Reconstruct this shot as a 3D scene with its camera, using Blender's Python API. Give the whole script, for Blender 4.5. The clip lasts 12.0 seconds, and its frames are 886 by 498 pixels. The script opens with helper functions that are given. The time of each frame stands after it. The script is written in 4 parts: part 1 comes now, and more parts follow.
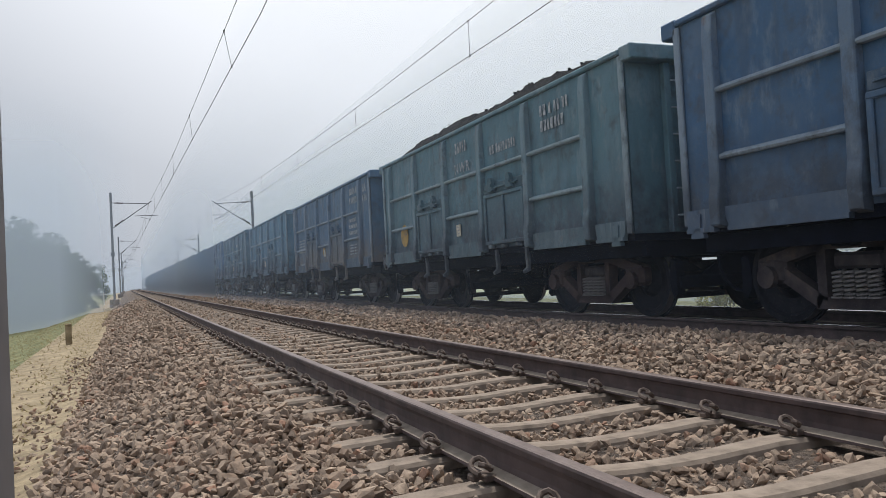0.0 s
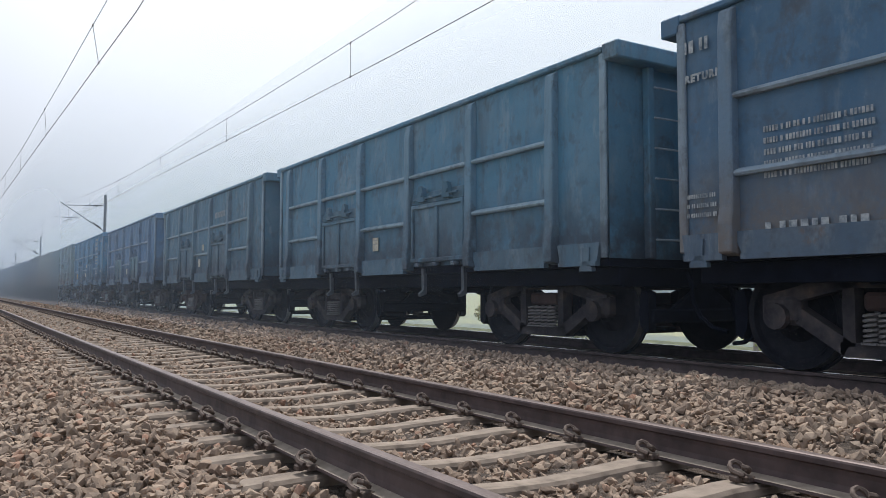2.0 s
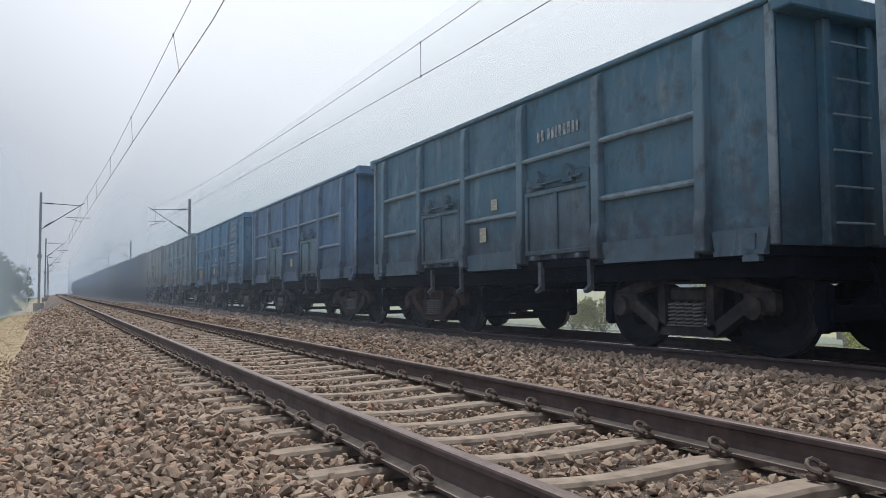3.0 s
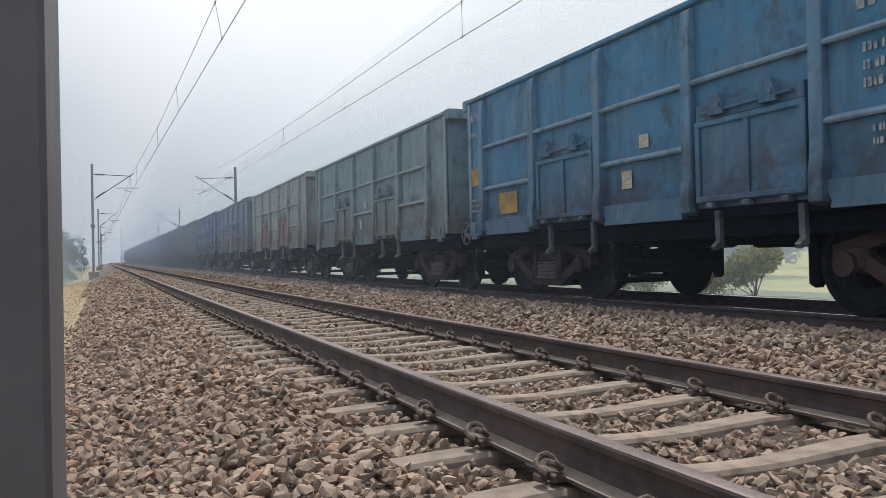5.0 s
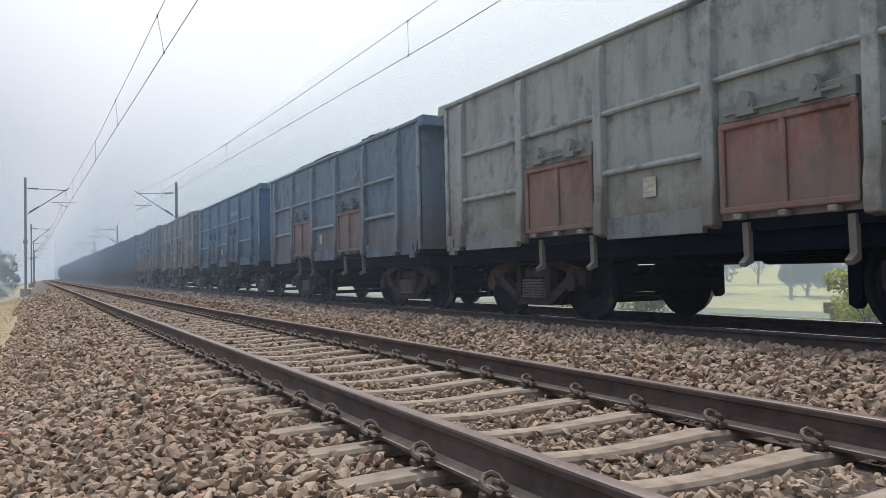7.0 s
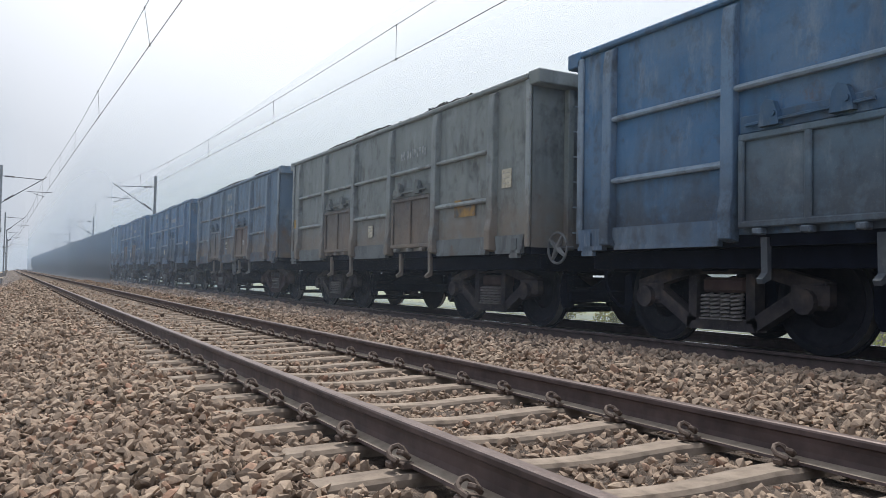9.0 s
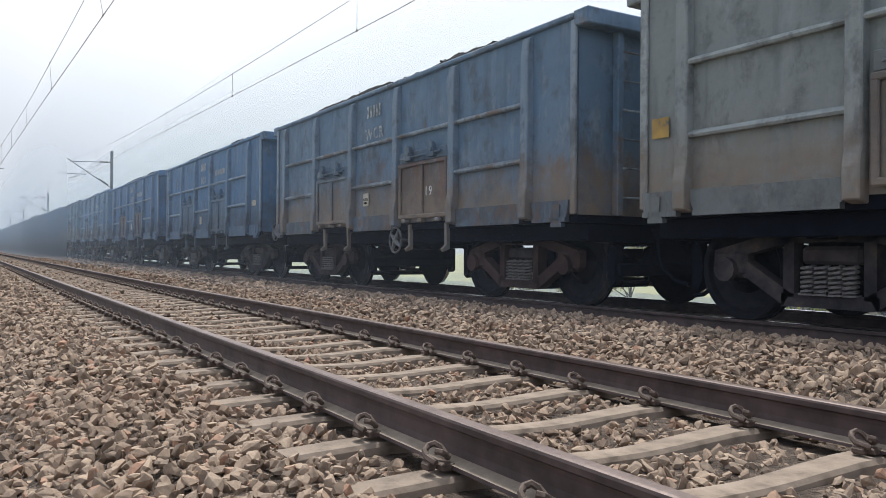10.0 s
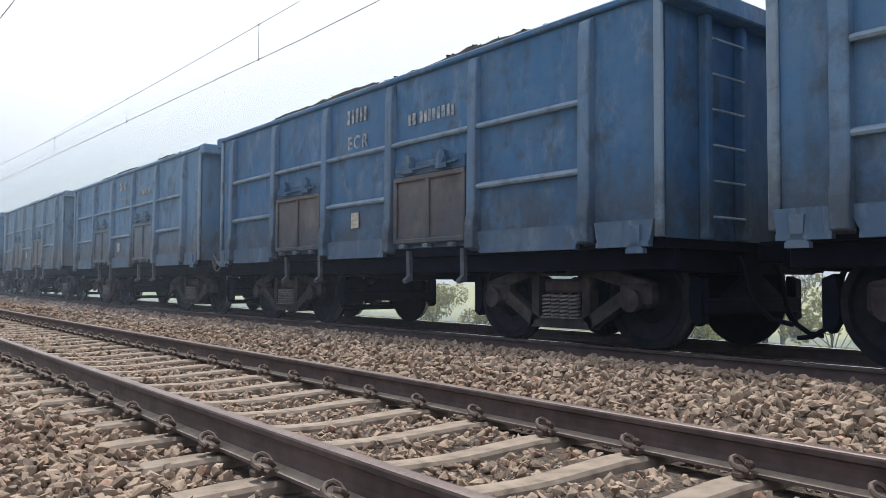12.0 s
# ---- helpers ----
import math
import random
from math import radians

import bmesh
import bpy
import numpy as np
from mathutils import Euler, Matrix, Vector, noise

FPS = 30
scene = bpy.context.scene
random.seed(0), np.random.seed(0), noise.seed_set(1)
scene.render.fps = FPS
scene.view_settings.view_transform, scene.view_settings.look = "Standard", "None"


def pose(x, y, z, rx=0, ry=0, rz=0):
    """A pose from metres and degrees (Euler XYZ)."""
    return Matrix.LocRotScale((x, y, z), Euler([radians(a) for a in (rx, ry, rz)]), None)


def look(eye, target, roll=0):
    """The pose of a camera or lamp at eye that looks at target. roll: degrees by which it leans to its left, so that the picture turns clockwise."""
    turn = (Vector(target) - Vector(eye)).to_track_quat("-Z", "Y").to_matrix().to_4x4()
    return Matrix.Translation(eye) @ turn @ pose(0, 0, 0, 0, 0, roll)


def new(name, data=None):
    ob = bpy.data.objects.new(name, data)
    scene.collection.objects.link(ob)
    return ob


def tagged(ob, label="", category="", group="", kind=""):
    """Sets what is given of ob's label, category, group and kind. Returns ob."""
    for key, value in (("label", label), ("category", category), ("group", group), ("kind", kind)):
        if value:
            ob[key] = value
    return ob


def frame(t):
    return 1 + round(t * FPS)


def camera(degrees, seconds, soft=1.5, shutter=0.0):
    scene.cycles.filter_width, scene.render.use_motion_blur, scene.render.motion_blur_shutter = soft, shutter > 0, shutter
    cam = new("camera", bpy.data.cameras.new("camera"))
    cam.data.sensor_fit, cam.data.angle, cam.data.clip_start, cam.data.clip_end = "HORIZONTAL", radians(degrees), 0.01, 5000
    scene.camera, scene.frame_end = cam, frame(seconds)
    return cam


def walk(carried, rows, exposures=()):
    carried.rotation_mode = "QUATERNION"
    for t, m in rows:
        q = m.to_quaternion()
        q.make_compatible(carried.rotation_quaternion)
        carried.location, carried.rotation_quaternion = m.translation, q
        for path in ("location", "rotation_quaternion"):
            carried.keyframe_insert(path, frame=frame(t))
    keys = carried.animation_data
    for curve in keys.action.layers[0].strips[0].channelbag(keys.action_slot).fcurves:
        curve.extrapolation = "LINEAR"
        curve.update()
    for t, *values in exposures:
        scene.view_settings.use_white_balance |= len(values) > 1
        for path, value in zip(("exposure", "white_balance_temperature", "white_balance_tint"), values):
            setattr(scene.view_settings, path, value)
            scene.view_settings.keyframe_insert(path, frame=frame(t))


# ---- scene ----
cam = camera(58.5, 12.0, soft=0.8)
PATH = [
    (0, pose(-2.354, -2.550, 0.718, 91.82, 3.12, -21.50)),
    (0.5, pose(-2.391, -2.532, 0.725, 93.30, 0.51, -24.89)),
    (1, pose(-2.416, -2.539, 0.718, 93.15, 0.35, -26.70)),
    (1.5, pose(-2.461, -2.562, 0.712, 92.28, -0.21, -30.37)),
    (2, pose(-2.501, -2.561, 0.705, 93.23, -0.03, -31.52)),
    (2.5, pose(-2.459, -2.560, 0.688, 93.88, 0.90, -26.52)),
    (3, pose(-2.431, -2.581, 0.677, 93.17, 0.41, -26.03)),
    (3.2, pose(-2.438, -2.580, 0.659, 92.99, -0.19, -26.37)),
    (4.8, pose(-2.453, -2.534, 0.649, 90.71, 1.40, -23.57)),
    (5, pose(-2.464, -2.557, 0.654, 90.59, 1.30, -22.87)),
    (5.5, pose(-2.459, -2.554, 0.652, 90.81, 1.61, -22.08)),
    (6, pose(-2.462, -2.557, 0.657, 91.53, 2.18, -23.92)),
    (6.5, pose(-2.463, -2.564, 0.665, 91.45, 1.72, -26.41)),
    (7, pose(-2.472, -2.565, 0.664, 91.74, 1.22, -26.84)),
    (7.2, pose(-2.469, -2.562, 0.663, 91.88, 0.93, -27.48)),
    (9, pose(-2.498, -2.565, 0.655, 92.15, -1.01, -28.45)),
    (9.5, pose(-2.504, -2.573, 0.659, 92.19, -1.17, -30.48)),
    (10, pose(-2.511, -2.576, 0.637, 90.30, -0.40, -31.08)),
    (10.5, pose(-2.520, -2.588, 0.633, 89.84, -0.66, -31.97)),
    (11, pose(-2.525, -2.583, 0.643, 90.47, 0.04, -33.66)),
    (11.5, pose(-2.523, -2.568, 0.649, 91.85, 0.08, -32.87)),
    (12, pose(-2.523, -2.620, 0.666, 92.47, -0.27, -38.08)),
]
walk(cam, PATH, [(0.0, -0.1, 6180, 10), (1.0, -0.02, 6130, 10), (2.0, 0.08, 5990, 10), (3.0, -0.06, 6090, 10), (5.5, 0.06, 6180, 10), (7.0, 0.10, 6090, 10), (9.0, 0.14, 6130, 10), (10.0, 0.28, 6130, 10), (10.5, 0.38, 6130, 10), (11.0, 0.46, 6130, 10), (12.0, 0.36, 6090, 10)])

# ---- world, sun ----
SUN = Vector((0.19, 0.33, 0.925)).normalized()
GLOW = Vector((0.36, 0.48, 0.80)).normalized()  # where the haze is thinnest
world = bpy.data.worlds.new("hazy_sky")
scene.world = world
world.use_nodes = True
wn, wl = world.node_tree.nodes, world.node_tree.links
wn.clear()
w_out = wn.new("ShaderNodeOutputWorld")
w_bg = wn.new("ShaderNodeBackground")
w_sky = wn.new("ShaderNodeTexSky")
w_sky.sky_type = "NISHITA"
w_sky.sun_disc = False
w_sky.sun_elevation = math.asin(SUN.z)
w_sky.sun_rotation = math.atan2(SUN.x, SUN.y)
w_sky.dust_density = 6.0
w_tc = wn.new("ShaderNodeTexCoord")
w_dot = wn.new("ShaderNodeVectorMath")
w_dot.operation = "DOT_PRODUCT"
w_dot.inputs[1].default_value = GLOW
wl.new(w_tc.outputs["Generated"], w_dot.inputs[0])
w_ramp = wn.new("ShaderNodeValToRGB")
w_map = wn.new("ShaderNodeMapRange")
w_map.inputs["From Min"].default_value = -1.0
w_map.inputs["From Max"].default_value = 1.0
wl.new(w_dot.outputs["Value"], w_map.inputs["Value"])
wl.new(w_map.outputs["Result"], w_ramp.inputs["Fac"])
el = w_ramp.color_ramp.elements
el[0].position, el[0].color = 0.10, (0.74, 0.81, 0.93, 1)
el[1].position, el[1].color = 0.99, (1.5, 1.5, 1.48, 1)
for p_, c_ in ((0.50, (0.68, 0.75, 0.86, 1)), (0.64, (0.53, 0.57, 0.64, 1)), (0.745, (0.56, 0.585, 0.63, 1)), (0.80, (0.71, 0.725, 0.755, 1)), (0.865, (1.12, 1.12, 1.13, 1))):
    e_ = el.new(p_)
    e_.color = c_
w_mul = wn.new("ShaderNodeVectorMath")
w_mul.operation = "SCALE"
w_mul.inputs["Scale"].default_value = 0.05
wl.new(w_sky.outputs["Color"], w_mul.inputs[0])
w_mix = wn.new("ShaderNodeMix")
w_mix.data_type = "RGBA"
w_mix.inputs["Factor"].default_value = 0.88
wl.new(w_mul.outputs["Vector"], w_mix.inputs["A"])
wl.new(w_ramp.outputs["Color"], w_mix.inputs["B"])
wl.new(w_mix.outputs["Result"], w_bg.inputs["Color"])
w_bg.inputs["Strength"].default_value = 1.0
wl.new(w_bg.outputs["Background"], w_out.inputs["Surface"])

sun = new("sun", bpy.data.lights.new("sun", "SUN"))
sun.data.energy = 3.1
sun.data.angle = radians(4)
sun.data.color = (1.0, 0.95, 0.86)
sun.matrix_world = look((0, 0, 30), Vector((0, 0, 30)) - SUN)
scene.view_settings.exposure = 0.0


# ---- materials ----
def material(name, rough=0.8, metal=0.0):
    m = bpy.data.materials.new(name)
    m.use_nodes = True
    b = m.node_tree.nodes["Principled BSDF"]
    b.inputs["Roughness"].default_value = rough
    b.inputs["Metallic"].default_value = metal
    return m, m.node_tree.nodes, m.node_tree.links, b


def noise_node(n, l, scale, detail=5.0, vec=None, rough=0.6):
    k = n.new("ShaderNodeTexNoise")
    k.inputs["Scale"].default_value = scale
    k.inputs["Detail"].default_value = detail
    k.inputs["Roughness"].default_value = rough
    if vec is not None:
        l.new(vec, k.inputs["Vector"])
    return k


def ramp(n, l, fac, stops):
    r = n.new("ShaderNodeValToRGB")
    e = r.color_ramp.elements
    e[0].position, e[0].color = stops[0][0], (*stops[0][1], 1)
    e[1].position, e[1].color = stops[-1][0], (*stops[-1][1], 1)
    for p, c in stops[1:-1]:
        k = e.new(p)
        k.color = (*c, 1)
    l.new(fac, r.inputs["Fac"])
    return r.outputs["Color"]


def mix(n, l, fac, a, b, mode="MIX"):
    m = n.new("ShaderNodeMix")
    m.data_type = "RGBA"
    m.blend_type = mode
    for sock, v in ((m.inputs["Factor"], fac), (m.inputs["A"], a), (m.inputs["B"], b)):
        if isinstance(v, bpy.types.NodeSocket):
            l.new(v, sock)
        elif isinstance(v, (int, float)):
            sock.default_value = v
        else:
            sock.default_value = (*v, 1)
    return m.outputs["Result"]


def bump(n, l, b, height, strength, dist=0.01):
    k = n.new("ShaderNodeBump")
    k.inputs["Strength"].default_value = strength
    k.inputs["Distance"].default_value = dist
    l.new(height, k.inputs["Height"])
    l.new(k.outputs["Normal"], b.inputs["Normal"])


def object_coords(n):
    return n.new("ShaderNodeTexCoord").outputs["Object"]


def stretched(n, l, vec, sx, sy, sz):
    m = n.new("ShaderNodeMapping")
    m.inputs["Scale"].default_value = (sx, sy, sz)
    l.new(vec, m.inputs["Vector"])
    return m.outputs["Vector"]


def speckled(name, stops, scale, rough=0.85, metal=0.0, relief=0.4, dist=0.01, scale2=None, spec=0.5):
    m, n, l, b = material(name, rough, metal)
    b.inputs["Specular IOR Level"].default_value = spec
    v = object_coords(n)
    k = noise_node(n, l, scale, 6, v)
    c = ramp(n, l, k.outputs["Fac"], stops)
    if scale2:
        k2 = noise_node(n, l, scale2, 4, v)
        c = mix(n, l, 0.5, c, ramp(n, l, k2.outputs["Fac"], ((0.3, (0.55, 0.55, 0.55)), (0.7, (1.25, 1.25, 1.25)))), "MULTIPLY")
    l.new(c, b.inputs["Base Color"])
    if relief:
        bump(n, l, b, noise_node(n, l, scale * 3, 5, v).outputs["Fac"], relief, dist)
    return m


def paint_material():
    """Wagon paint: the object's own colour under dust, rust blotches, rain streaks and painted shade low down."""
    m, n, l, b = material("wagon_paint", 0.62)
    oi = n.new("ShaderNodeObjectInfo")
    v = n.new("ShaderNodeVectorMath")
    v.operation = "ADD"
    l.new(object_coords(n), v.inputs[0])
    sh = n.new("ShaderNodeVectorMath")
    sh.operation = "SCALE"
    sh.inputs[0].default_value = (17.0, 31.0, 5.0)
    l.new(oi.outputs["Random"], sh.inputs["Scale"])
    l.new(sh.outputs["Vector"], v.inputs[1])
    p = v.outputs["Vector"]
    big = noise_node(n, l, 1.1, 7, p, 0.7)
    patchy = noise_node(n, l, 3.2, 6, p, 0.65)
    streak = noise_node(n, l, 1.0, 5, stretched(n, l, p, 4.5, 4.5, 0.6), 0.55)
    pale = noise_node(n, l, 1.0, 6, stretched(n, l, p, 2.6, 2.6, 1.1), 0.7)
    fine = noise_node(n, l, 26.0, 5, p, 0.7)
    c = mix(n, l, ramp(n, l, big.outputs["Fac"], ((0.42, (0, 0, 0)), (0.68, (0.30, 0.30, 0.30)))), oi.outputs["Color"], (0.215, 0.24, 0.26))
    c = mix(n, l, ramp(n, l, pale.outputs["Fac"], ((0.54, (0, 0, 0)), (0.66, (0.30, 0.30, 0.30)))), c, (0.335, 0.37, 0.395))
    c = mix(n, l, ramp(n, l, streak.outputs["Fac"], ((0.52, (0, 0, 0)), (0.72, (0.4, 0.4, 0.4)))), c, (0.055, 0.068, 0.088))
    c = mix(n, l, ramp(n, l, patchy.outputs["Fac"], ((0.30, (0.62, 0.62, 0.62)), (0.46, (0, 0, 0)))), c, (0.06, 0.068, 0.082))
    rust = noise_node(n, l, 2.3, 8, p, 0.75)
    # the paler the object's alpha, the further rust and soot have spread
    spread = n.new("ShaderNodeMath")
    spread.operation = "SUBTRACT"
    spread.inputs[0].default_value = 1.0
    l.new(oi.outputs["Alpha"], spread.inputs[1])
    height = n.new("ShaderNodeSeparateXYZ")
    l.new(n.new("ShaderNodeTexCoord").outputs["Object"], height.inputs[0])
    climb = n.new("ShaderNodeMapRange")
    for key, v in (("From Min", 1.4), ("From Max", 2.5), ("To Min", 1.0), ("To Max", 0.1)):
        climb.inputs[key].default_value = v
    l.new(height.outputs["Z"], climb.inputs["Value"])
    eaten = n.new("ShaderNodeMath")
    eaten.operation = "MULTIPLY"
    l.new(spread.outputs["Value"], eaten.inputs[0])
    l.new(climb.outputs["Result"], eaten.inputs[1])
    rusty = n.new("ShaderNodeMath")
    rusty.operation = "ADD"
    l.new(rust.outputs["Fac"], rusty.inputs[0])
    l.new(eaten.outputs["Value"], rusty.inputs[1])
    soot = n.new("ShaderNodeMath")
    soot.operation = "ADD"
    l.new(noise_node(n, l, 1.0, 7, stretched(n, l, p, 1.7, 1.7, 1.0), 0.75).outputs["Fac"], soot.inputs[0])
    l.new(eaten.outputs["Value"], soot.inputs[1])
    c = mix(n, l, ramp(n, l, soot.outputs["Value"], ((0.56, (0, 0, 0)), (0.68, (0.65, 0.65, 0.65)))), c, (0.055, 0.055, 0.06))
    c = mix(n, l, ramp(n, l, rusty.outputs["Value"], ((0.63, (0, 0, 0)), (0.74, (0.7, 0.7, 0.7)))), c, (0.150, 0.088, 0.056))
    c = mix(n, l, 0.25, c, ramp(n, l, fine.outputs["Fac"], ((0.3, (0.6, 0.6, 0.6)), (0.7, (1.3, 1.3, 1.3)))), "MULTIPLY")
    # mask, strongest at the foot, for low dust and painted-in shade
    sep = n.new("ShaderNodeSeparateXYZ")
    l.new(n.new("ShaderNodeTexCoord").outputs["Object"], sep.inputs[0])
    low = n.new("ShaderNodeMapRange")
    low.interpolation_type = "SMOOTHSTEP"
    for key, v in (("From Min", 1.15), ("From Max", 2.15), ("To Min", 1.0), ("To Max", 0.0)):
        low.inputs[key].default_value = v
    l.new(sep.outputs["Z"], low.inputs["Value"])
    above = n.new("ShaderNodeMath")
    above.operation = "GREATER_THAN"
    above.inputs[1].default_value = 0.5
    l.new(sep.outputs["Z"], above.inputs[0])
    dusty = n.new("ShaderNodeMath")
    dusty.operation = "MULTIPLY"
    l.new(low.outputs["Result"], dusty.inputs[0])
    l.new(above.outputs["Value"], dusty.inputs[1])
    dust_and_shade = n.new("ShaderNodeMath")
    dust_and_shade.operation = "MULTIPLY"
    l.new(dusty.outputs["Value"], dust_and_shade.inputs[0])
    l.new(ramp(n, l, rust.outputs["Fac"], ((0.32, (0.12, 0.12, 0.12)), (0.54, (0.88, 0.88, 0.88)))), dust_and_shade.inputs[1])
    # painted shade darkens the newer wagons' lower sides; tan dust on the rusty ones
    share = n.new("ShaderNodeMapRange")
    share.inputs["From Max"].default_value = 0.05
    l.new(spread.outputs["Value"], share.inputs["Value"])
    c = mix(n, l, dust_and_shade.outputs["Value"], c, mix(n, l, share.outputs["Result"], (0.046, 0.056, 0.074), (0.215, 0.170, 0.132)))
    l.new(c, b.inputs["Base Color"])
    l.new(ramp(n, l, fine.outputs["Fac"], ((0.3, (0.5, 0.5, 0.5)), (0.7, (0.8, 0.8, 0.8)))), b.inputs["Roughness"])
    dent = n.new("ShaderNodeMath")
    dent.operation = "ADD"
    k = noise_node(n, l, 1.6, 2, p)
    l.new(k.outputs["Fac"], dent.inputs[0])
    f2 = n.new("ShaderNodeMath")
    f2.operation = "MULTIPLY"
    f2.inputs[1].default_value = 0.04
    l.new(fine.outputs["Fac"], f2.inputs[0])
    l.new(f2.outputs["Value"], dent.inputs[1])
    bump(n, l, b, dent.outputs["Value"], 0.7, 0.08)
    return m


def stone_material():
    m, n, l, b = material("ballast_stone", 0.9)
    g = n.new("ShaderNodeNewGeometry")
    v = object_coords(n)
    c = ramp(n, l, g.outputs["Random Per Island"], ((0.0, (0.135, 0.102, 0.078)), (0.12, (0.225, 0.172, 0.131)), (0.24, (0.330, 0.258, 0.196)), (0.42, (0.255, 0.202, 0.157)), (0.62, (0.385, 0.303, 0.231)), (0.80, (0.285, 0.216, 0.163)), (0.93, (0.345, 0.262, 0.194)), (1.0, (0.330, 0.200, 0.140))))
    k = noise_node(n, l, 45, 5, v)
    c = mix(n, l, 0.6, c, ramp(n, l, k.outputs["Fac"], ((0.3, (0.6, 0.6, 0.6)), (0.7, (1.25, 1.22, 1.18)))), "MULTIPLY")
    k2 = noise_node(n, l, 0.7, 3, v)
    c = mix(n, l, 0.6, c, ramp(n, l, k2.outputs["Fac"], ((0.35, (0.84, 0.74, 0.68)), (0.65, (1.14, 1.10, 1.06)))), "MULTIPLY")
    l.new(c, b.inputs["Base Color"])
    bump(n, l, b, k.outputs["Fac"], 0.5, 0.008)
    return m


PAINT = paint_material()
STONE = stone_material()
BED = speckled("ballast_bed", ((0.3, (0.050, 0.036, 0.028)), (0.5, (0.130, 0.096, 0.074)), (0.7, (0.240, 0.182, 0.142))), 16, 0.95, relief=1.0, dist=0.06, scale2=1.1)
SLEEPER = speckled("sleeper_concrete", ((0.28, (0.140, 0.107, 0.082)), (0.45, (0.232, 0.182, 0.141)), (0.7, (0.295, 0.236, 0.186))), 9, 0.92, relief=0.6, dist=0.006, scale2=2.2)
RAIL_RUST = speckled("rail_rust", ((0.3, (0.052, 0.036, 0.034)), (0.7, (0.125, 0.086, 0.080))), 7, 0.62, 0.2, 0.3, 0.003, 0.9)
RAIL_TOP = speckled("rail_head_worn", ((0.3, (0.12, 0.088, 0.078)), (0.7, (0.20, 0.155, 0.140))), 3, 0.5, 0.5, 0.05, 0.001, 40)
RAIL_DUST = speckled("rail_foot_dust", ((0.3, (0.20, 0.16, 0.125)), (0.7, (0.33, 0.275, 0.22))), 12, 0.9, 0.0, 0.3, 0.003, 1.2)
CLIP = speckled("clip_steel", ((0.3, (0.075, 0.052, 0.042)), (0.7, (0.150, 0.110, 0.088))), 40, 0.75, 0.2, 0.3, 0.002)
# navy near-black: shade under the wagons and its blue glare put into the colour
SHADED_IRON = speckled("shaded_underframe_iron", ((0.3, (0.003, 0.0045, 0.010)), (0.7, (0.009, 0.012, 0.024))), 5, 0.85, 0.0, 0.3, 0.004, 0.8, spec=0.1)
def bogie_material():
    """Cast steel under oily dust; some castings carry red oxide."""
    m, n, l, b = material("bogie_dusty_steel", 0.85)
    b.inputs["Specular IOR Level"].default_value = 0.15
    v = object_coords(n)
    c = ramp(n, l, noise_node(n, l, 6, 6, v).outputs["Fac"], ((0.3, (0.030, 0.029, 0.036)), (0.6, (0.070, 0.060, 0.060)), (0.75, (0.120, 0.086, 0.074))))
    oi = n.new("ShaderNodeObjectInfo")
    red = ramp(n, l, oi.outputs["Random"], ((0.45, (0, 0, 0)), (0.75, (0.65, 0.65, 0.65))))
    c = mix(n, l, red, c, (0.080, 0.044, 0.038))
    c = mix(n, l, 0.6, c, ramp(n, l, noise_node(n, l, 1.7, 5, v).outputs["Fac"], ((0.35, (0.45, 0.45, 0.48)), (0.65, (1.3, 1.3, 1.3)))), "MULTIPLY")
    l.new(c, b.inputs["Base Color"])
    bump(n, l, b, noise_node(n, l, 18, 5, v).outputs["Fac"], 0.3, 0.004)
    return m


BOGIE = bogie_material()
# wheel steel, with the same bluish shade mixed into its base colour
WHEEL = speckled("wheel_steel", ((0.3, (0.006, 0.008, 0.014)), (0.7, (0.021, 0.021, 0.027))), 9, 0.7, 0.3, 0.2, 0.003, spec=0.2)
RAIL_BRIGHT = speckled("rail_head_polished", ((0.3, (0.42, 0.41, 0.40)), (0.7, (0.56, 0.55, 0.54))), 3, 0.22, 0.95, 0.05, 0.001, 40)
TREAD = speckled("wheel_tread", ((0.3, (0.35, 0.33, 0.31)), (0.7, (0.5, 0.48, 0.46))), 9, 0.35, 0.9, 0.0)
COAL = speckled("coal", ((0.3, (0.006, 0.006, 0.007)), (0.7, (0.022, 0.022, 0.024))), 14, 0.95, 0.0, 1.0, 0.05, 2, spec=0.15)
GALV = speckled("mast_galvanised", ((0.3, (0.13, 0.135, 0.145)), (0.7, (0.21, 0.215, 0.225))), 5, 0.6, 0.4, 0.1, 0.002, 0.9)
POST_PAINT = speckled("post_paint", ((0.3, (0.110, 0.098, 0.102)), (0.7, (0.165, 0.148, 0.152))), 3, 0.6, 0.0, 0.2, 0.004, 0.8)
WIRE = speckled("copper_wire", ((0.3, (0.10, 0.085, 0.08)), (0.7, (0.16, 0.14, 0.13))), 5, 0.6, 0.5, 0.0)
PORCELAIN = speckled("insulator_brown", ((0.3, (0.05, 0.035, 0.03)), (0.7, (0.08, 0.05, 0.045))), 20, 0.35, 0.0, 0.0)
WHITE = speckled("white_paint", ((0.3, (0.5, 0.5, 0.48)), (0.6, (0.72, 0.72, 0.70))), 30, 0.7, 0.0, 0.0)
LETTER = speckled("faded_lettering", ((0.38, (0.14, 0.17, 0.20)), (0.6, (0.44, 0.46, 0.47))), 9, 0.8, 0.0, 0.0)
NOTICE = speckled("notice_paper", ((0.3, (0.36, 0.32, 0.24)), (0.6, (0.58, 0.54, 0.44))), 16, 0.8, 0.0, 0.0)
YELLOW = speckled("yellow_paint", ((0.36, (0.09, 0.12, 0.15)), (0.43, (0.36, 0.235, 0.075)), (0.7, (0.50, 0.315, 0.075))), 4.5, 0.75, 0.0, 0.2, 0.003, 1.5)
